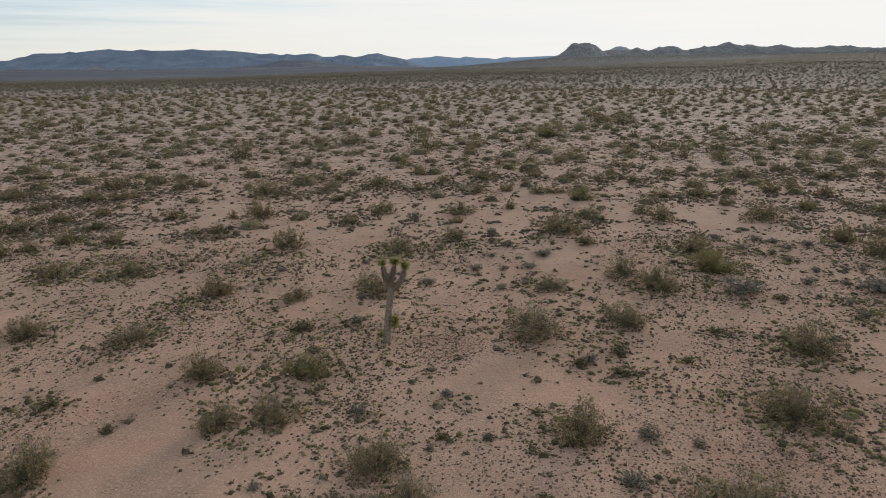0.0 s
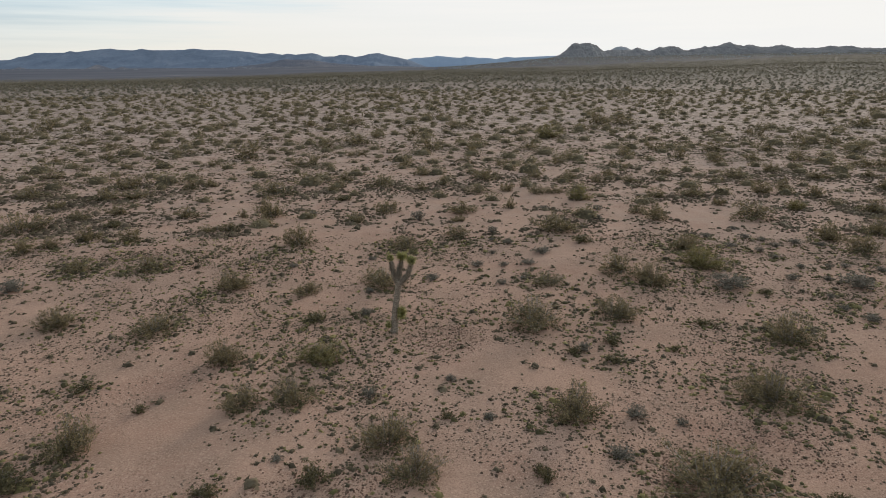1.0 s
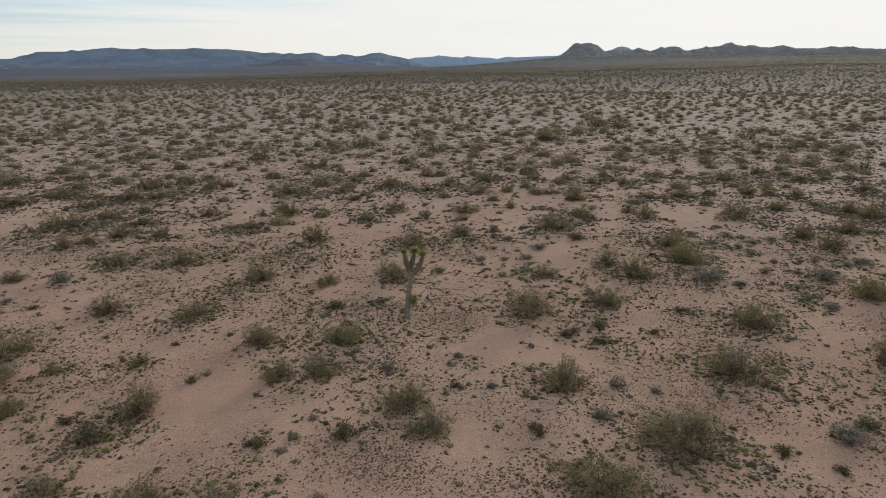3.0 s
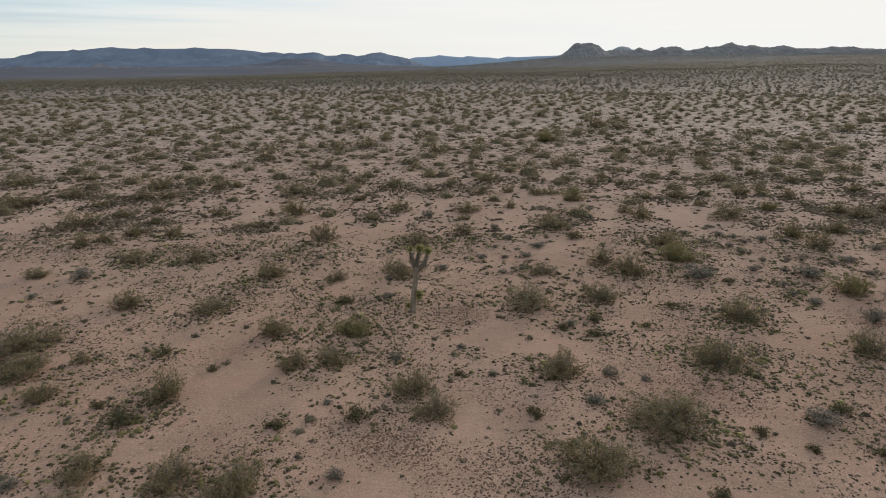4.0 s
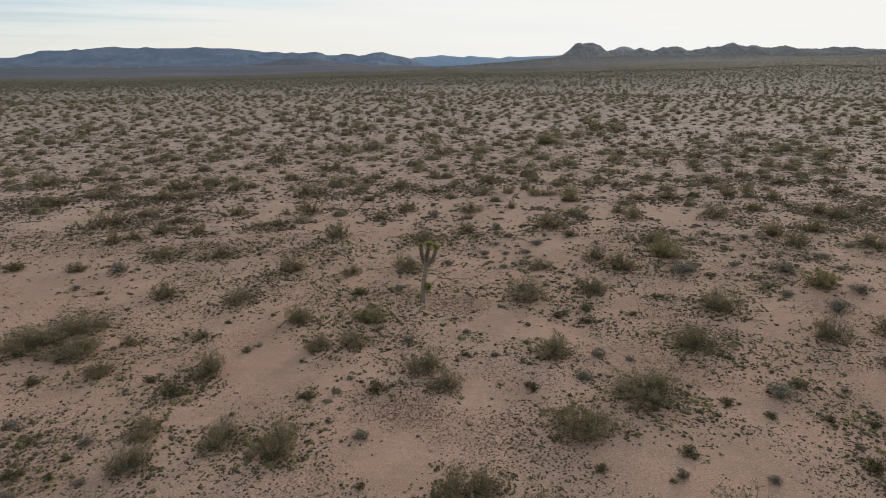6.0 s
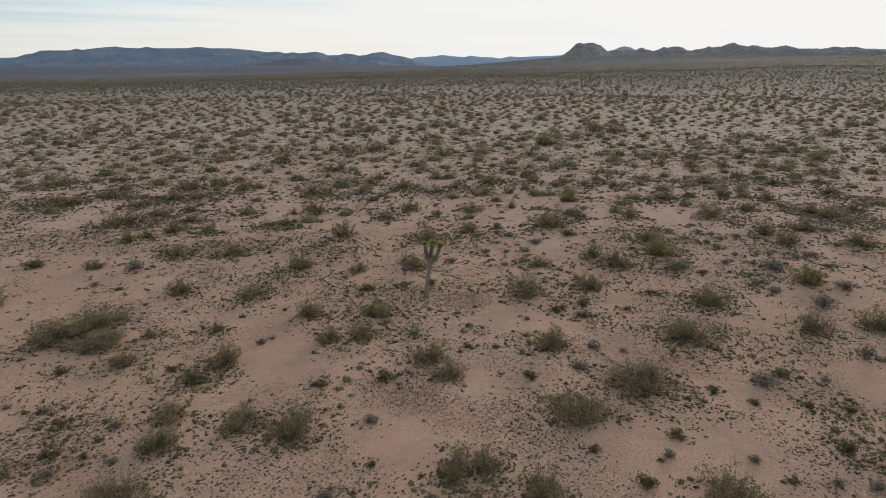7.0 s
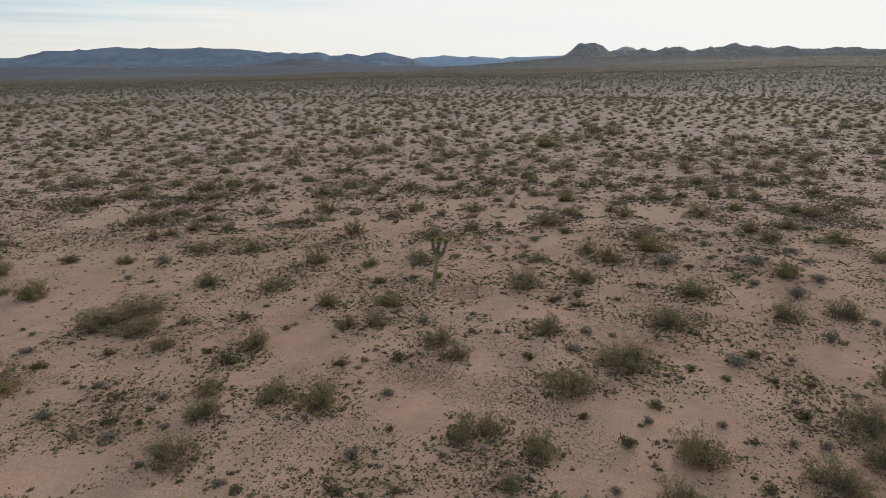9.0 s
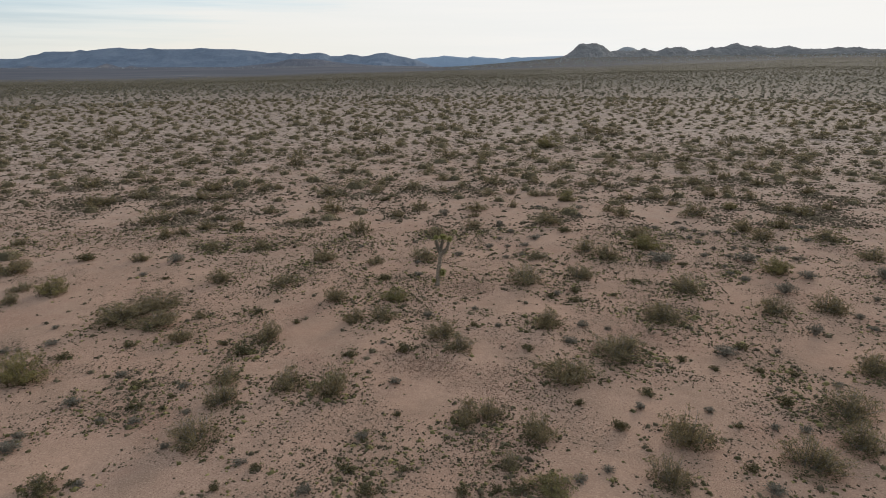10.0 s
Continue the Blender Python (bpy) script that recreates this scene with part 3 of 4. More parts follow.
bursage(-17.95, 12.99, 0.31, 0.14)
low_shrub(-2.67, 13.00, 0.75, 0.33)
low_shrub(2.19, 13.09, 0.40, 0.26)
bursage(11.83, 13.12, 0.31, 0.13)
creosote(-0.58, 13.18, 1.31, 0.64)
low_shrub(2.08, 13.35, 0.32, 0.16)
low_shrub(10.55, 13.44, 0.55, 0.23)
low_shrub(-13.73, 13.44, 0.50, 0.18)
bursage(-16.98, 13.57, 0.55, 0.20)
low_shrub(-10.01, 13.62, 0.36, 0.23)
bursage(-3.57, 13.76, 0.30, 0.11)
bursage(3.96, 13.82, 0.59, 0.23)
creosote(-8.45, 14.15, 1.23, 0.80)
creosote(-11.98, 14.20, 1.15, 0.48)
creosote(-1.22, 14.41, 1.28, 0.74)
bursage(14.11, 14.76, 0.60, 0.48)
bursage(-17.77, 15.20, 0.34, 0.15)
bursage(16.80, 15.23, 0.47, 0.17)
bursage(5.75, 15.23, 0.33, 0.14)
bursage(1.16, 15.47, 0.25, 0.13)
bursage(1.19, 15.49, 0.29, 0.15)
low_shrub(0.13, 15.50, 0.32, 0.15)
creosote(-13.67, 15.56, 1.87, 0.64)
bursage(4.76, 15.60, 0.58, 0.26)
creosote(3.21, 15.72, 1.39, 0.77)
low_shrub(-7.58, 15.86, 0.39, 0.17)
creosote(-15.45, 15.94, 2.24, 0.76)
creosote(-5.09, 16.07, 1.03, 0.60)
creosote(8.47, 16.24, 1.84, 0.76)
creosote(-3.83, 16.35, 1.28, 0.56)
creosote(-12.04, 16.42, 0.67, 0.36)
bursage(16.94, 16.45, 0.49, 0.23)
bursage(-1.90, 16.57, 0.45, 0.24)
low_shrub(-9.59, 16.96, 0.56, 0.20)
creosote(13.58, 16.98, 1.34, 0.73)
creosote(15.96, 17.25, 1.45, 0.88)
bursage(0.20, 17.39, 0.34, 0.17)
creosote(-14.45, 17.69, 2.11, 0.72)
creosote(-21.88, 18.12, 0.90, 0.54)
low_shrub(4.89, 18.54, 0.58, 0.20)
bursage(18.98, 18.58, 0.37, 0.22)
creosote(-6.30, 18.66, 1.17, 0.77)
creosote(-3.55, 18.76, 1.38, 0.47, True)
low_shrub(3.91, 19.09, 0.43, 0.22)
low_shrub(6.91, 19.23, 0.38, 0.17)
bursage(4.21, 19.28, 0.49, 0.27)
creosote(-20.46, 19.47, 1.38, 0.84, True)
bursage(15.20, 19.51, 0.98, 0.54)
low_shrub(5.12, 19.83, 0.61, 0.21)
creosote(10.66, 19.85, 1.42, 0.93)
creosote(-22.37, 19.90, 1.18, 0.42)
creosote(-9.35, 20.69, 1.53, 0.54)
creosote(-12.81, 21.08, 1.21, 0.67)
low_shrub(8.48, 21.19, 0.51, 0.15)
bursage(14.00, 21.34, 0.63, 0.22)
creosote(2.89, 21.44, 2.22, 0.79)
low_shrub(-15.73, 21.44, 0.42, 0.16)
bursage(21.19, 21.57, 0.92, 0.72)
low_shrub(-4.38, 21.61, 0.76, 0.27)
bursage(17.37, 21.63, 0.81, 0.43)
creosote(5.68, 21.81, 1.45, 0.69)
bursage(-2.64, 22.10, 0.42, 0.25)
bursage(-17.26, 22.20, 0.49, 0.16)
bursage(13.76, 22.37, 0.42, 0.18)
creosote(-24.53, 22.45, 1.63, 0.92)
creosote(16.16, 22.55, 1.41, 0.85, True)
bursage(13.84, 23.46, 0.32, 0.18)
low_shrub(11.80, 23.97, 0.58, 0.17)
bursage(-2.79, 24.23, 0.39, 0.19)
creosote(-5.16, 24.29, 1.19, 0.45)
bursage(-16.50, 24.45, 1.08, 0.45)
bursage(10.72, 24.66, 1.43, 0.50)
bursage(15.53, 24.67, 1.31, 0.54)
creosote(-18.67, 24.77, 1.22, 0.41)
bursage(18.43, 24.81, 0.54, 0.21)
low_shrub(-21.84, 24.92, 1.10, 0.40)
creosote(-8.15, 24.94, 1.46, 0.69)
bursage(2.18, 25.05, 0.45, 0.21)
creosote(8.05, 25.06, 1.46, 0.86)
creosote(-2.34, 25.07, 1.90, 0.65)
creosote(22.74, 25.08, 1.50, 0.72)
creosote(3.95, 25.11, 1.27, 0.43)
bursage(14.84, 25.40, 0.40, 0.18)
bursage(13.50, 25.46, 0.56, 0.27)
bursage(-0.55, 25.63, 0.59, 0.26)
bursage(3.15, 25.68, 0.41, 0.13)
creosote(7.04, 26.11, 1.82, 0.77)
bursage(17.60, 26.41, 0.55, 0.18)
bursage(18.54, 26.74, 0.81, 0.24)
creosote(-12.19, 26.80, 1.01, 0.64)
creosote(-15.35, 26.82, 1.21, 0.55)
bursage(15.76, 26.86, 0.35, 0.18)
bursage(16.38, 26.88, 0.48, 0.21)
bursage(14.59, 26.91, 0.39, 0.22)
creosote(10.71, 27.18, 1.72, 0.84, True)
bursage(-6.40, 27.30, 0.39, 0.18)
bursage(1.32, 27.34, 0.61, 0.27)
bursage(2.43, 27.37, 0.45, 0.22)
bursage(3.46, 27.52, 0.59, 0.21)
creosote(-27.74, 27.85, 1.11, 0.45)
bursage(14.13, 28.20, 0.46, 0.23)
bursage(-3.19, 28.31, 0.39, 0.18)
bursage(20.82, 28.55, 0.60, 0.24)
creosote(22.08, 28.84, 1.85, 0.64)
creosote(18.38, 28.85, 1.49, 0.75)
bursage(2.09, 29.15, 0.34, 0.20)
bursage(13.96, 29.21, 0.47, 0.28)
bursage(4.27, 29.26, 0.77, 0.27)
creosote(-19.28, 29.45, 1.06, 0.72)
creosote(10.65, 29.75, 1.48, 0.70)
bursage(15.02, 29.96, 0.44, 0.22)
bursage(12.99, 30.06, 0.63, 0.22)
bursage(17.16, 30.06, 0.39, 0.21)
creosote(-1.66, 30.39, 1.76, 0.53)
creosote(-18.68, 30.41, 1.05, 0.50)
bursage(16.19, 30.56, 0.64, 0.23)
creosote(-6.79, 30.57, 1.45, 0.90)
bursage(2.95, 30.72, 0.51, 0.30)
low_shrub(6.38, 30.79, 0.91, 0.32)
bursage(14.91, 31.00, 0.45, 0.21)
creosote(18.30, 31.21, 1.40, 0.82)
creosote(-15.18, 31.29, 1.08, 0.67)
bursage(2.23, 31.37, 0.36, 0.14)
bursage(14.26, 31.52, 0.61, 0.24)
creosote(-17.36, 31.69, 1.30, 0.72)
bursage(12.48, 31.71, 0.46, 0.21)
bursage(22.21, 31.80, 0.66, 0.20)
creosote(0.36, 31.94, 1.51, 0.62)
creosote(20.91, 32.20, 1.51, 0.94)
bursage(2.32, 32.66, 0.54, 0.38)
creosote(-12.20, 33.04, 1.09, 0.38)
creosote(5.80, 33.05, 2.16, 0.86)
bursage(14.47, 33.19, 0.38, 0.18)
creosote(-21.72, 33.24, 2.56, 1.01)
creosote(-10.89, 33.27, 1.23, 0.42)
low_shrub(-17.39, 34.11, 0.94, 0.35)
creosote(-4.94, 35.03, 1.21, 0.57)
bursage(8.11, 35.10, 0.40, 0.32)
bursage(-1.47, 35.26, 0.70, 0.56)
creosote(0.57, 35.27, 0.93, 0.32)
creosote(11.32, 35.27, 1.48, 0.89)
creosote(16.24, 35.34, 2.37, 0.97)
creosote(24.26, 35.37, 1.27, 0.85)
creosote(-19.98, 35.78, 1.42, 0.53)
creosote(-11.17, 36.23, 0.66, 0.53)
creosote(-9.69, 36.42, 1.55, 1.12)
creosote(-14.26, 36.44, 1.50, 0.65)
bursage(-7.52, 36.83, 0.61, 0.21)
creosote(-18.44, 36.84, 0.98, 0.59)
creosote(23.50, 36.93, 1.70, 0.75)
creosote(10.66, 36.98, 1.26, 0.54)
creosote(-3.35, 37.23, 1.69, 0.69)
creosote(27.01, 37.27, 1.02, 0.69)
bursage(8.56, 37.40, 0.55, 0.32)
creosote(19.70, 37.44, 0.98, 0.60, True)
creosote(0.89, 37.47, 2.04, 0.72)
bursage(-8.35, 37.74, 0.41, 0.22)
bursage(5.62, 37.91, 0.63, 0.22)
creosote(3.62, 38.33, 0.82, 0.66)
creosote(-23.13, 38.69, 1.15, 0.49)
creosote(15.92, 38.70, 0.83, 0.47)
creosote(-28.65, 39.22, 2.73, 0.82)
creosote(8.14, 40.37, 1.52, 0.80, True)
low_shrub(-6.34, 40.60, 1.08, 0.32)
creosote(22.55, 40.96, 1.21, 0.72)
creosote(-21.59, 40.97, 2.19, 0.74)
creosote(12.81, 40.97, 1.28, 0.64)
creosote(-19.47, 41.35, 1.87, 0.64)
creosote(15.15, 41.40, 2.09, 0.77)
creosote(-26.23, 41.78, 2.24, 0.80)
creosote(19.94, 42.18, 1.45, 0.86)
creosote(-10.93, 42.30, 2.73, 0.90)
creosote(5.90, 42.35, 1.32, 0.59)
creosote(6.97, 42.49, 1.46, 0.50)
creosote(2.24, 42.84, 1.82, 0.62)
creosote(21.92, 43.00, 1.13, 0.80)
creosote(3.86, 43.05, 1.13, 0.62)
creosote(28.41, 43.13, 1.04, 0.69)
creosote(-7.50, 43.53, 1.01, 0.53)
creosote(-1.53, 43.64, 0.87, 0.55)
creosote(-17.13, 43.95, 1.38, 0.85)
creosote(-21.71, 44.65, 1.77, 0.98)
creosote(-4.55, 44.75, 1.76, 0.82)
creosote(-16.03, 44.96, 1.04, 0.60)
creosote(-0.09, 45.25, 1.34, 0.57)
creosote(12.84, 45.93, 1.36, 0.58)
creosote(10.57, 45.98, 1.21, 0.59)
creosote(-33.15, 46.28, 2.82, 0.85)
creosote(26.23, 46.93, 1.61, 0.66)
creosote(-7.17, 47.11, 1.17, 0.70)
creosote(2.91, 47.19, 2.24, 0.76)
creosote(20.84, 47.40, 2.39, 0.81)
creosote(29.86, 47.48, 1.33, 0.53)
creosote(8.57, 47.59, 1.41, 0.60)
creosote(6.21, 47.60, 1.18, 0.62)
creosote(-29.28, 48.38, 2.00, 0.68)
creosote(11.91, 48.38, 1.19, 0.47)
creosote(15.83, 48.73, 1.28, 0.55)
creosote(-1.96, 49.05, 1.30, 0.55)
creosote(24.11, 49.52, 1.31, 0.72)
creosote(33.51, 51.67, 1.23, 0.98)
creosote(32.14, 51.80, 2.20, 0.84)
creosote(13.41, 51.93, 1.79, 0.61)
creosote(-11.82, 52.80, 2.26, 0.77)
creosote(4.25, 53.03, 1.40, 0.65)
creosote(-25.88, 53.17, 1.24, 0.54)
creosote(-3.27, 53.38, 1.41, 0.66)
creosote(-19.47, 53.73, 1.87, 0.68)
creosote(-10.95, 53.83, 1.16, 0.93)
creosote(8.83, 54.13, 1.87, 0.77)
creosote(22.10, 54.33, 1.87, 0.82)
creosote(25.12, 54.56, 1.52, 0.72)
creosote(28.99, 55.12, 2.34, 1.04)
creosote(1.44, 55.45, 1.56, 0.68)
creosote(-33.34, 56.08, 1.49, 0.57)
creosote(19.48, 56.46, 1.30, 1.04)
creosote(-17.52, 57.60, 2.38, 1.29)
creosote(-29.21, 57.72, 2.01, 0.85)
creosote(10.87, 57.92, 2.00, 0.78)
creosote(15.59, 58.54, 2.02, 1.13)
creosote(-8.04, 58.76, 1.75, 0.72)
creosote(36.03, 59.26, 2.52, 0.86)
creosote(23.96, 60.16, 2.56, 0.99)
creosote(28.98, 60.28, 2.08, 0.83)
creosote(-24.31, 60.61, 2.11, 0.72)
creosote(2.31, 60.92, 1.11, 0.89)
creosote(19.28, 61.87, 1.63, 0.98)
creosote(-1.44, 62.41, 2.26, 1.31)
creosote(7.61, 62.87, 2.28, 1.11)
creosote(33.44, 63.52, 2.20, 0.92)
creosote(-28.14, 63.99, 1.70, 0.76)
creosote(-33.06, 64.66, 2.04, 0.69)
creosote(37.22, 64.69, 2.02, 0.91)
creosote(-12.20, 65.00, 2.26, 0.95)
creosote(-19.07, 65.20, 2.05, 0.81)
creosote(-8.79, 66.75, 3.40, 1.16)
creosote(-37.64, 67.94, 2.37, 0.81)
creosote(36.62, 69.07, 2.16, 0.86)
creosote(2.95, 71.02, 1.53, 0.75)
creosote(-19.06, 71.14, 2.12, 0.72)
creosote(10.66, 71.22, 3.16, 1.48, True)
creosote(33.03, 71.78, 1.77, 1.10)
creosote(-7.52, 71.90, 1.67, 0.93)
creosote(-3.75, 74.38, 1.60, 1.22)
creosote(-28.46, 75.39, 2.01, 0.91)
creosote(36.32, 76.90, 2.65, 0.90)
creosote(-50.06, 77.23, 1.94, 0.83)
creosote(-37.01, 77.94, 2.46, 1.19)
creosote(48.37, 79.51, 3.39, 1.17)
creosote(-43.90, 80.26, 2.01, 1.53)
creosote(-49.46, 81.00, 2.43, 1.80)
creosote(-13.75, 81.84, 1.63, 1.09)
creosote(1.30, 81.93, 2.98, 1.22)
creosote(-18.04, 84.17, 2.24, 0.95)
creosote(22.10, 84.56, 3.61, 1.38)
creosote(19.04, 85.02, 2.94, 1.84)
creosote(-29.33, 85.08, 2.13, 1.05)
creosote(-33.35, 85.29, 2.27, 0.90)
creosote(-37.04, 85.50, 2.00, 0.92)
creosote(-12.34, 86.23, 3.70, 1.26)
creosote(-54.10, 89.74, 2.25, 0.97)
creosote(-23.17, 90.30, 2.70, 0.92)
creosote(-16.49, 91.01, 1.82, 0.91)
creosote(-2.08, 94.45, 3.28, 1.12)
creosote(51.77, 94.71, 3.12, 1.30)
creosote(-22.12, 100.86, 3.51, 1.19)
creosote(13.61, 102.97, 2.90, 1.09)
creosote(-10.81, 110.41, 3.48, 1.44)


# ---- what nobody could count ----
def mound(rng, sides, high=0.55):
    """A lumpy little cushion with a broken top, one metre across."""
    a = np.arange(sides) * 2 * math.pi / sides + rng.uniform(0, 1) + rng.normal(0, 0.15, sides)
    low, top = rng.uniform(0.36, 0.58, sides), rng.uniform(0.16, 0.34, sides)
    verts = [(r * math.cos(t), r * math.sin(t), -0.08) for r, t in zip(low, a)]
    verts += [(r * math.cos(t), r * math.sin(t), high * rng.uniform(0.75, 1.25)) for r, t in zip(top, a)]
    faces = []
    for k in range(sides):
        n = (k + 1) % sides
        faces += [(k, n, sides + n), (k, sides + n, sides + k)]
    faces += [(sides, sides + k, sides + k + 1) for k in range(1, sides - 1)]
    return np.array(verts), np.array(faces)


def joined(*shapes):
    """Several shapes as one, with a material number for each face."""
    at, all_v, all_f, all_m = 0, [], [], []
    for (v, f), m in shapes:
        all_v.append(v)
        all_f.append(f + at)
        all_m.append(np.full(len(f), m))
        at += len(v)
    return np.concatenate(all_v), np.concatenate(all_f), np.concatenate(all_m)


def clump(rng, count, size, sides, spread=0.5):
    """A far bush, one metre across: a twiggy heart, coloured dark for inner shade, under a ragged shell of leaf sprays.
    """
    d = unit(rng.normal(size=(count, 3)))
    d[:, 2] = np.abs(d[:, 2])
    a = np.arctan2(d[:, 1], d[:, 0])
    lobe = (1 + 0.22 * np.sin(2 * a + rng.uniform(0, 6)) + 0.16 * np.sin(3 * a + rng.uniform(0, 6)))[:, None]
    centres = d * lobe * rng.uniform(0.3, spread, (count, 1)) * (1, 1, 1.25) + (0, 0, 0.04)
    v, f = leaves(rng, centres, size, 0.5)
    v[:, 2] = np.maximum(v[:, 2], -0.02)
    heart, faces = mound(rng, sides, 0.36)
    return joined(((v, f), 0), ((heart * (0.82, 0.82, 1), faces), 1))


def tuft(rng, count, size):
    """A low ragged cushion of short leaves over a matted heart, one metre across."""
    a, r = rng.uniform(0, 6.28, count), np.sqrt(rng.uniform(0.1, 1, count)) * 0.46
    lobe = 1 + 0.3 * np.sin(2 * a + rng.uniform(0, 6)) + 0.2 * np.sin(3 * a + rng.uniform(0, 6))
    centres = np.stack([np.cos(a) * r * lobe, np.sin(a) * r * lobe, rng.uniform(0.1, 0.8, count) * (1 - r)], 1)
    v, f = leaves(rng, centres, size, 0.3)
    v[:, 2] = np.maximum(v[:, 2], -0.05)
    heart, faces = mound(rng, 4)
    return joined(((v, f), 0), ((heart * (rng.uniform(0.6, 0.95), rng.uniform(0.45, 0.8), 0.85), faces), 0))


def speck(rng, sides):
    """The smallest tuft: a crooked point, one metre across."""
    a = np.arange(sides) * 2 * math.pi / sides + rng.uniform(0, 1)
    verts = [(r * math.cos(t), r * math.sin(t), -0.06) for r, t in zip(rng.uniform(0.35, 0.6, sides), a)]
    verts.append((*rng.normal(0, 0.12, 2), rng.uniform(0.45, 0.75)))
    return joined(((np.array(verts), np.array([(k, (k + 1) % sides, sides) for k in range(sides)])), 0))


def scatter(name, templates, places, mats, label, category):
    """Joins one scaled and turned template for each place (x, y, width, height) into one mesh."""
    rng = np.random.default_rng(len(places))
    all_v, all_f, all_m, at = [], [], [], 0
    for k, (x, y, w, h) in enumerate(places):
        v, f, m = templates[k % len(templates)]
        a = rng.uniform(0, 6.28)
        c, s = math.cos(a) * w, math.sin(a) * w
        out = np.stack([v[:, 0] * c - v[:, 1] * s + x, v[:, 0] * s + v[:, 1] * c + y, v[:, 2] * h + land(x, y)], 1)
        all_v.append(out)
        all_f.append(f + at)
        all_m.append(m)
        at += len(v)
    v, f = np.concatenate(all_v), np.concatenate(all_f)
    me = bpy.data.meshes.new(name)
    me.vertices.add(len(v))
    me.vertices.foreach_set("co", v.ravel())
    me.loops.add(f.size)
    me.loops.foreach_set("vertex_index", f.ravel().astype(np.int32))
    me.polygons.add(len(f))
    me.polygons.foreach_set("loop_start", np.arange(0, f.size, f.shape[1], dtype=np.int32))
    for mat in mats:
        me.materials.append(mat)
    me.polygons.foreach_set("material_index", np.concatenate(all_m).astype(np.int32))
    me.update(calc_edges=True)
    return tagged(new(name, me), label, category, kind="stuff")


BARE = [(-6.5, 14.7, 1.5), (-4.5, 7.7, 1.3), (-12.0, 5.7, 1.5), (-9.2, 4.6, 1.0), (1.8, 18.0, 1.3), (-20.8, 21.8, 3.0), (-19.1, 15.8, 2.2),
        (0.0, 10.4, 0.9), (1.0, 13.2, 1.3), (4.9, 9.3, 1.2), (7.6, 9.0, 0.9), (9.9, 6.5, 1.2), (13.1, 9.1, 1.2), (-1.5, 4.4, 1.0),
        (-6.4, 12.1, 1.0), (8.4, 12.3, 0.9), (5.7, 28.3, 2.0), (2.6, 28.3, 1.6), (-8.1, 35.0, 2.2), (13.0, 13.5, 1.4), (12.0, 25.0, 1.8), (14.0, 36.0, 3.0), (8.5, 38.0, 2.2), (2.5, 35.0, 2.6), (-2.0, 39.0, 2.6), (-5.5, 31.5, 2.0), (-14.0, 39.0, 2.5), (5.0, 42.0, 3.0)]
LUSH = [(-5.1, 20.9, 1.5), (-3.3, 18.7, 1.6), (-6.7, 22.7, 1.5), (-8.8, 23.2, 1.6), (-5.6, 17.8, 1.2), (8.8, 17.0, 1.8), (9.3, 20.3, 1.6),
        (11.1, 20.3, 1.4), (1.5, 17.2, 1.0), (2.9, 15.9, 1.3), (-0.6, 19.3, 1.3), (-0.4, 21.8, 1.4), (6.1, 17.7, 1.2), (-2.7, 20.8, 1.2)]
LUSH += [(-4.8, 10.4, 1.7), (-3.3, 5.8, 1.9), (-8.5, 13.2, 1.3), (-11.7, 4.7, 0.9), (-10.1, 5.6, 0.9), (-0.2, 7.4, 1.3), (7.3, 12.3, 1.5),
         (11.3, 9.1, 1.8), (10.9, 14.9, 1.8), (11.1, 11.4, 1.3), (0.8, 4.9, 1.2), (-11.6, 8.1, 1.5), (-11.6, 9.9, 1.2), (-10.4, 16.5, 1.4)]
LUSH += [(-11.3, 28.2, 1.4), (-8.2, 28.1, 1.2), (-14.4, 27.5, 2.0), (12.8, 22.4, 2.2), (25.0, 34.0, 2.6), (29.0, 40.0, 2.4)]
grid = {}
for sx, sy, sw in SHRUBS:
    grid.setdefault((int(sx // 4), int(sy // 4)), []).append((sx, sy, sw))


def near_shrub(x, y):
    """How deep in the litter ring of a shrub the place lies, 0 to 1."""
    best = 0.0
    for i in (-1, 0, 1):
        for j in (-1, 0, 1):
            for sx, sy, sw in grid.get((int(x // 4) + i, int(y // 4) + j), ()):
                best = max(best, 1 - math.hypot(x - sx, y - sy) / (0.35 + 1.15 * sw))
    return best


px, py = np.meshgrid(np.arange(280) / 2 - 69.75, np.arange(180) / 2 - 19.75, indexing="ij")
PATCHES = np.zeros((280, 180))
for spots, lift, core in ((BARE, -1.0, 0.5), (LUSH, 0.85, 0.4)):
    for bx, by, br in spots:
        d = np.clip((np.hypot(px - bx, py - by) - core * br) / ((1.5 - core) * br), 0, 1)
        PATCHES += lift * (1 - d * d * (3 - 2 * d))


def ring_of(depth):
    """Tufts crowd round a shrub, less so under it."""
    return max(0.0, depth) if depth < 0.6 else 0.6 - 1.2 * (depth - 0.6)


def patch_at(x, y):
    """Above nought where the ground is lush, below where it is bare."""
    i, j = int((x + 70) * 2), int((y + 20) * 2)
    return PATCHES[i, j] if 0 <= i < 280 and 0 <= j < 180 else 0.0


def cover_at(x, y):
    """How thickly small tufts stand at a place."""
    n = noise.noise((x * 0.22, y * 0.22, 2.0)) + 0.55 * noise.noise((x * 0.7, y * 0.7, 6.0)) + 0.8 * noise.noise((x * 1.9, y * 1.9, 4.0)) + 0.4 * noise.noise((x * 4.5, y * 4.5, 1.0))
    c = 0.11 + 0.20 * smooth(14, 34, y) - 0.08 * smooth(36, 60, y) + (1.12 - 0.5 * smooth(18, 60, y)) * n + 0.6 * ring_of(near_shrub(x, y))
    return c + patch_at(x, y)


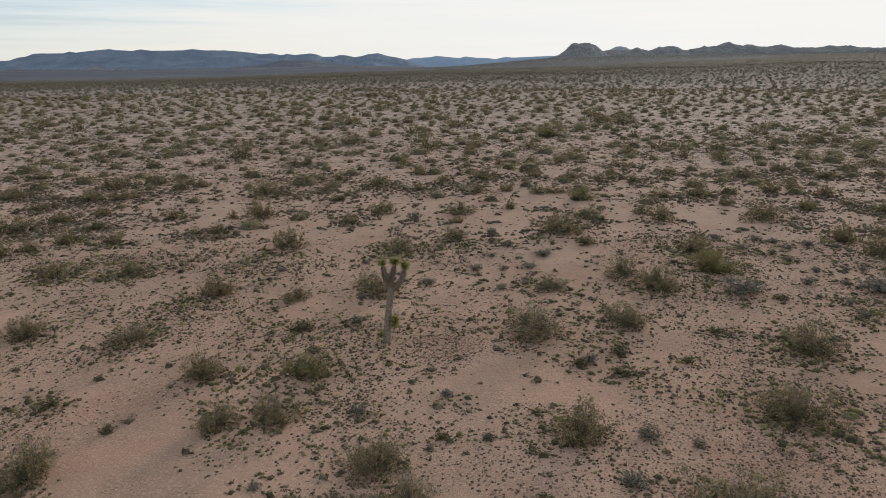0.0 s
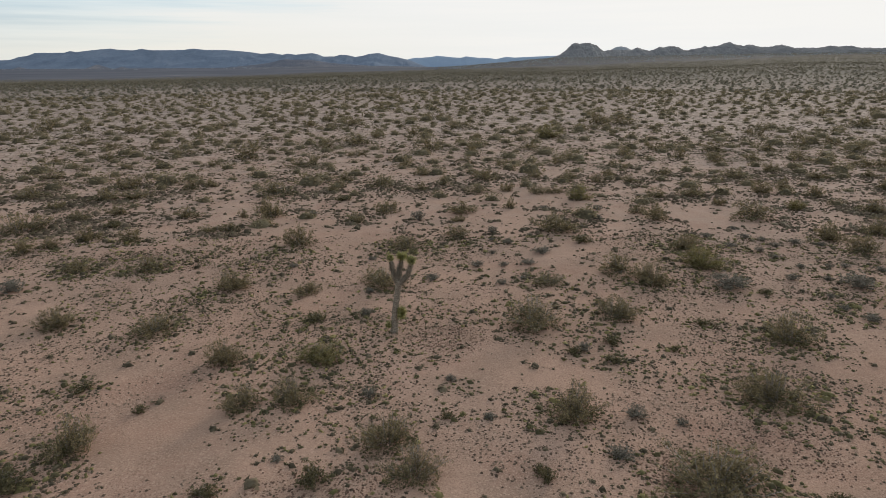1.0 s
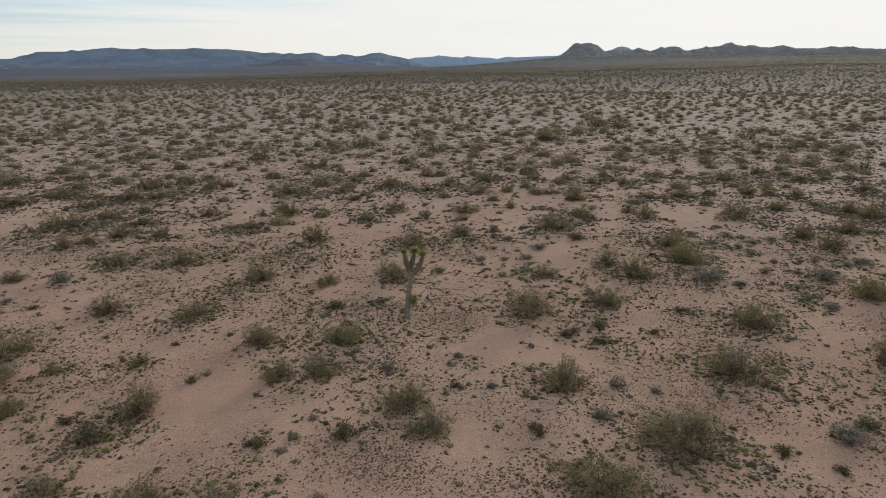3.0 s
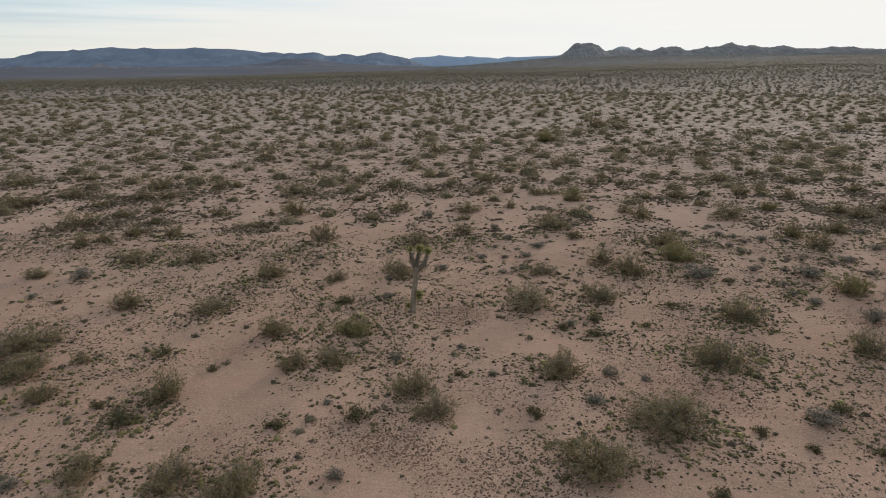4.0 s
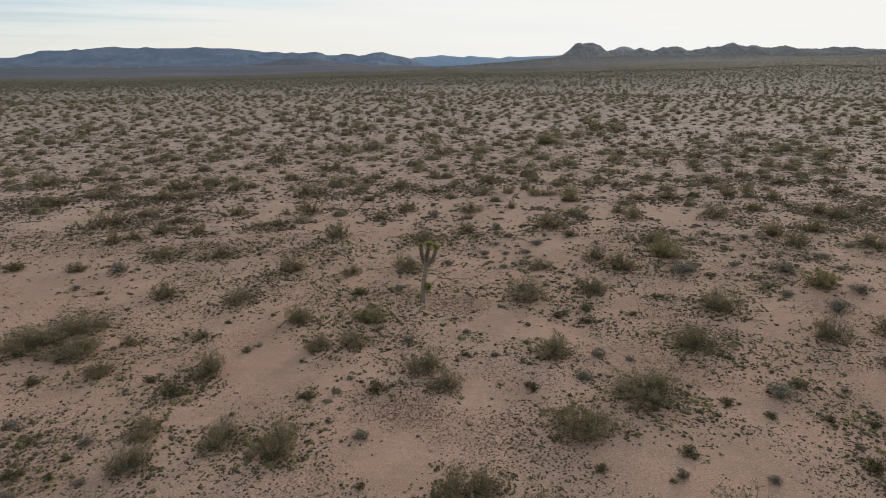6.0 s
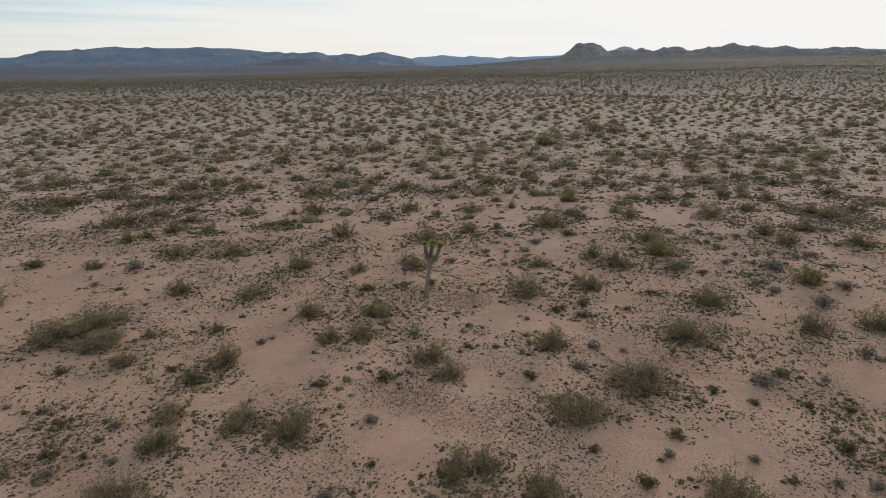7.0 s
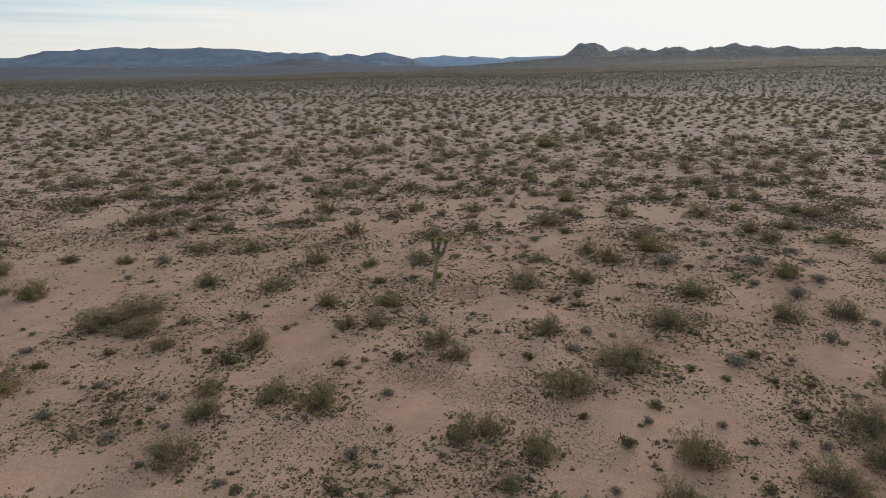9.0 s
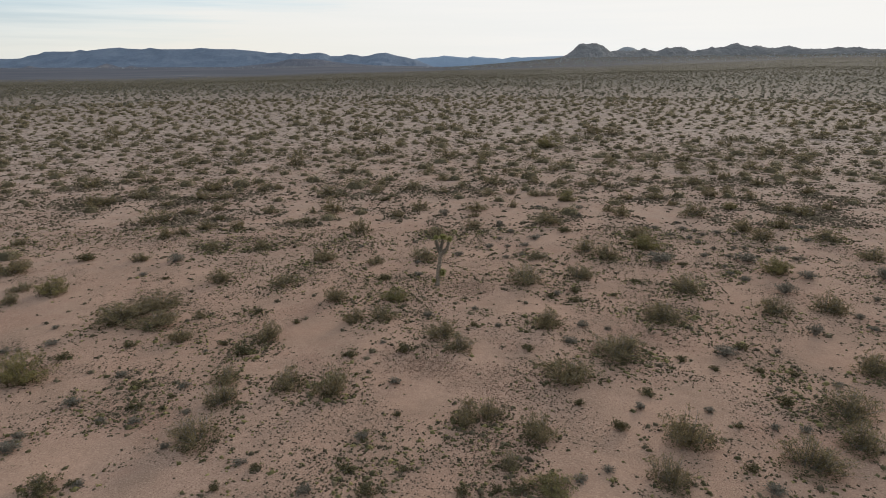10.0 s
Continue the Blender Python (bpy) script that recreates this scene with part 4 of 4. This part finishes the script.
def half_width(y):
    """Half the breadth of the strip of plain that the path looks over."""
    return 0.78 * (y + 10) + 3


def tuft_places(count, seed):
    """Tufts over the plain ahead: many small ones near, fewer and larger clumps farther off."""
    r = random.Random(seed)
    steps = np.linspace(-5, 175, 721)
    share = half_width(steps) * np.interp(steps, (10, 30, 50, 80, 120, 175), (1.0, 1.0, 0.58, 0.24, 0.10, 0.05))
    sums = np.cumsum(share) / share.sum()
    rows = np.interp([r.random() for _ in range(count * 6)], sums, steps).tolist()
    places = []
    for y in rows:
        x = (r.random() * 2 - 1) * half_width(y)
        if r.random() < cover_at(x, y):
            grown = 1 + 0.65 * smooth(16, 40, y) + 0.9 * smooth(50, 130, y)
            grown *= 1 + 0.3 * max(0.0, patch_at(x, y))
            w = grown * (1.0 + 0.5 * smooth(0.1, 0.4, near_shrub(x, y))) * min(0.23, max(0.035, r.lognormvariate(-2.7, 0.52)))
            places.append((x, y, w, w * r.uniform(0.26, 0.5)))
            if len(places) == count:
                break
    return places


rng = np.random.default_rng(11)
small = [tuft(rng, 8, 0.17) for _ in range(24)]
lumps = [joined((mound(rng, 4), 0)) for _ in range(24)]
far_specks = [speck(rng, 3) for _ in range(16)]
all_places = tuft_places(146000, 3)
near_places = [p for p in all_places if p[1] < 50]
large = [p for p in near_places if p[2] > 0.115 and p[1] < 32]
medium = [p for p in near_places if 0.065 < p[2] and (p[2] <= 0.115 or p[1] >= 32)]
tiny = [p for p in near_places if p[2] <= 0.065]
crumbs = [speck(rng, 4) for _ in range(24)]
scatter("ground_tufts", small, large[::3], [TUFT], "small dark dry tufts scattered over the sand", "ground cover")
scatter("green_tufts", small, large[1::3], [DARK_LEAF], "small dark green tufts scattered over the sand", "ground cover")
scatter("olive_tufts", small, large[2::3], [YELLOWISH], "small yellowish olive tufts scattered over the sand", "ground cover")
scatter("seedlings", lumps, medium[::2], [TUFT], "small dark olive seedlings crowded on the sand", "ground cover")
scatter("dry_seedlings", lumps, medium[1::2], [WITHERED], "small brown dry seedlings crowded on the sand", "ground cover")
scatter("dry_litter", crumbs, tiny, [TUFT], "brown dry litter and seedlings on the sand", "ground cover")


def cushion_places(count, seed):
    """Compact low plants standing apart on the sand of the middle plain."""
    r = random.Random(seed)
    places = []
    while len(places) < count:
        y = 10 + 75 * r.random()
        x = (r.random() * 2 - 1) * half_width(y)
        n = noise.noise((x * 0.16, y * 0.16, 12.0)) + 0.5 * noise.noise((x * 0.8, y * 0.8, 7.0))
        if r.random() < half_width(y) / 78 and near_shrub(x, y) < 0.5 and r.random() < (0.5 + 0.9 * n) * (0.25 + 0.75 * smooth(16, 34, y)) * (1 - 0.45 * smooth(38, 56, y)):
            w = min(0.55, max(0.12, r.lognormvariate(-1.6, 0.42))) * (1 + 0.8 * smooth(25, 60, y))
            places.append((x, y, w, w * r.uniform(0.2, 0.42)))
    return places


cushions = [tuft(rng, 10, 0.17) for _ in range(16)]
scatter("low_cushions", cushions, cushion_places(9500, 17), [TUFT], "dark low cushion plants dotted over the sand", "ground cover")


def gravel_places(count, seed):
    """Coarse grains and crumbs of dry plants, thick in some patches."""
    r = random.Random(seed)
    places = []
    while len(places) < count:
        y = -4 + 36 * r.random()
        half = 0.78 * (y + 10) + 2
        x = (r.random() * 2 - 1) * half
        if r.random() < half / 35 and r.random() < 0.09 + 2.1 * noise.noise((x * 0.3, y * 0.3, 9.0)) + 0.4 * ring_of(near_shrub(x, y)) + 0.6 * noise.noise((x * 1.1, y * 1.1, 3.0)) + 0.4 * patch_at(x, y):
            w = 0.03 + 0.075 * r.random() ** 1.6
            places.append((x, y, w, w * r.uniform(0.3, 0.6)))
    return places


scatter("gravel", crumbs, gravel_places(56000, 8), [CRUMB], "coarse reddish brown gravel and dry crumbs on the sand", "gravel")
RED = [(-11.4, 28.9, 2.4), (-8.4, 27.4, 1.6), (-13.7, 27.5, 1.6), (-2.5, 12.3, 1.2), (-1.4, 11.7, 0.8), (7.7, 14.3, 1.1), (0.7, 10.6, 1.2), (0.6, 6.4, 1.0), (0.1, 20.1, 0.9), (5.2, 13.2, 0.9)]


def red_places(count, seed):
    """Withered seedlings, close together in a few round patches."""
    r = random.Random(seed)
    places = []
    while len(places) < count:
        x, y, reach = r.choice(RED)
        d, a = 1.15 * reach * math.sqrt(r.random()) * r.uniform(0.7, 1.25), r.uniform(0, 6.28)
        w = r.uniform(0.035, 0.085)
        places.append((x + d * math.cos(a) * 1.2, y + d * math.sin(a), w, w * r.uniform(0.35, 0.7)))
    return places


scatter("withered_seedlings", crumbs, red_places(6500, 14), [RUSSET], "russet withered seedlings in patches on the sand", "ground cover")
scatter("far_tufts", far_specks, [p for p in all_places if p[1] >= 50], [TUFT], "dark dry tufts on the farther plain", "ground cover")


def bush_places(count, r0, r1, spread, seed, gap):
    """Random places ahead, no two nearer than gap metres, clear of the shrubs already standing."""
    r = random.Random(seed)
    places, taken, tries = [], {}, 0
    while len(places) < count and tries < count * 8:
        tries += 1
        d = math.sqrt(r0 * r0 + (r1 * r1 - r0 * r0) * r.random()) if r0 < 400 else r0 + (r1 - r0) * r.random() ** 1.3
        a = radians((r.random() * 2 - 1) * spread)
        x, y = d * math.sin(a), d * math.cos(a)
        if abs(x) < 0.74 * (y + 10) and y < r.uniform(34, 54) or r0 < 100 and near_shrub(x, y) > 0.3:
            continue
        cell = (int(x // gap), int(y // gap))
        if any(math.hypot(x - px, y - py) < gap for i in (-1, 0, 1) for j in (-1, 0, 1) for px, py in taken.get((cell[0] + i, cell[1] + j), ())):
            continue
        taken.setdefault(cell, []).append((x, y))
        w = min(2.4, max(0.4, r.lognormvariate(0.12, 0.36)))
        places.append((x, y, w, w * r.uniform(0.36, 0.62)))
    return places


mid_bushes = [clump(rng, 210, 0.06, 7, 0.56) for _ in range(10)]
back_bushes = [clump(rng, 70, 0.10, 6, 0.54) for _ in range(10)]
far_bushes = [joined((leaves(rng, rng.normal(0, 0.18, (4, 3)) + (0, 0, 0.34), 0.26, 0.3), 0), (speck(rng, 4)[:2], 1)) for _ in range(10)]
last_bushes = [speck(rng, 4) for _ in range(6)]
plain_places = bush_places(3350, 30, 175, 50, 21, 1.8)
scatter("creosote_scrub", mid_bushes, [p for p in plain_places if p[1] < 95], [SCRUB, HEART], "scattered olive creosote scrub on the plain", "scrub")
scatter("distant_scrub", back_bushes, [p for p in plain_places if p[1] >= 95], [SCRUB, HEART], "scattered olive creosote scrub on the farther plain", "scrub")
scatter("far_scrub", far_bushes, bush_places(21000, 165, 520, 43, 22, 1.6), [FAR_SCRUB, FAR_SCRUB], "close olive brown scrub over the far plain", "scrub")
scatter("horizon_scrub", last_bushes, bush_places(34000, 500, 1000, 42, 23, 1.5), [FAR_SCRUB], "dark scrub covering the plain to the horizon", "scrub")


def round_about(count, reach, seed):
    """Places beside and behind the camera's path, where the plain goes on alike."""
    r = random.Random(seed)
    places = []
    while len(places) < count:
        x, y = r.uniform(-reach, reach), r.uniform(-reach, reach)
        if abs(x) > 0.80 * (y + 10) + 3:
            w = min(2.6, max(0.55, r.lognormvariate(0.22, 0.33)))
            places.append((x, y, w, w * r.uniform(0.4, 0.7)))
    return places


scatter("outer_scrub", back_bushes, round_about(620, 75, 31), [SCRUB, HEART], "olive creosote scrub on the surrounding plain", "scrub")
scatter("outer_tufts", far_specks, [(x, y, 0.12 * w, 0.07 * w) for x, y, w, _ in round_about(14000, 60, 32)], [TUFT], "dark dry tufts on the surrounding plain", "ground cover")


def strewn_places(count, seed, left=-1, right=38):
    """Places strewn over the far valley floor and the fan below the granite hills, between two bearings."""
    r = random.Random(seed)
    places = []
    while len(places) < count:
        d, a = r.uniform(1100, 2880), radians(r.uniform(left, right))
        w = r.uniform(2.0, 6.5) * d / 2800
        places.append((d * math.sin(a), d * math.cos(a), w, w * r.uniform(0.35, 0.7)))
    return places


boulders = [joined((mound(rng, 5), 0)) for _ in range(10)]
scatter("fan_boulders", boulders, strewn_places(2600, 41), [PALE_ROCK], "pale boulders strewn on the fan below the hills", "boulders")
scatter("fan_scrub", last_bushes, strewn_places(9000, 42), [FAR_SCRUB], "dark scrub on the fan below the hills", "scrub")
# pale specks added for the settlement streaks, in the boulders' shapes
scatter("valley_outcrops", boulders, [p for p in strewn_places(1500, 43, -37, 2) if p[1] > 2000 and noise.noise((p[0] * 0.004, p[1] * 0.012, 5.0)) > 0.0], [PALE_ROCK], "pale specks on the hazy valley floor", "boulders")
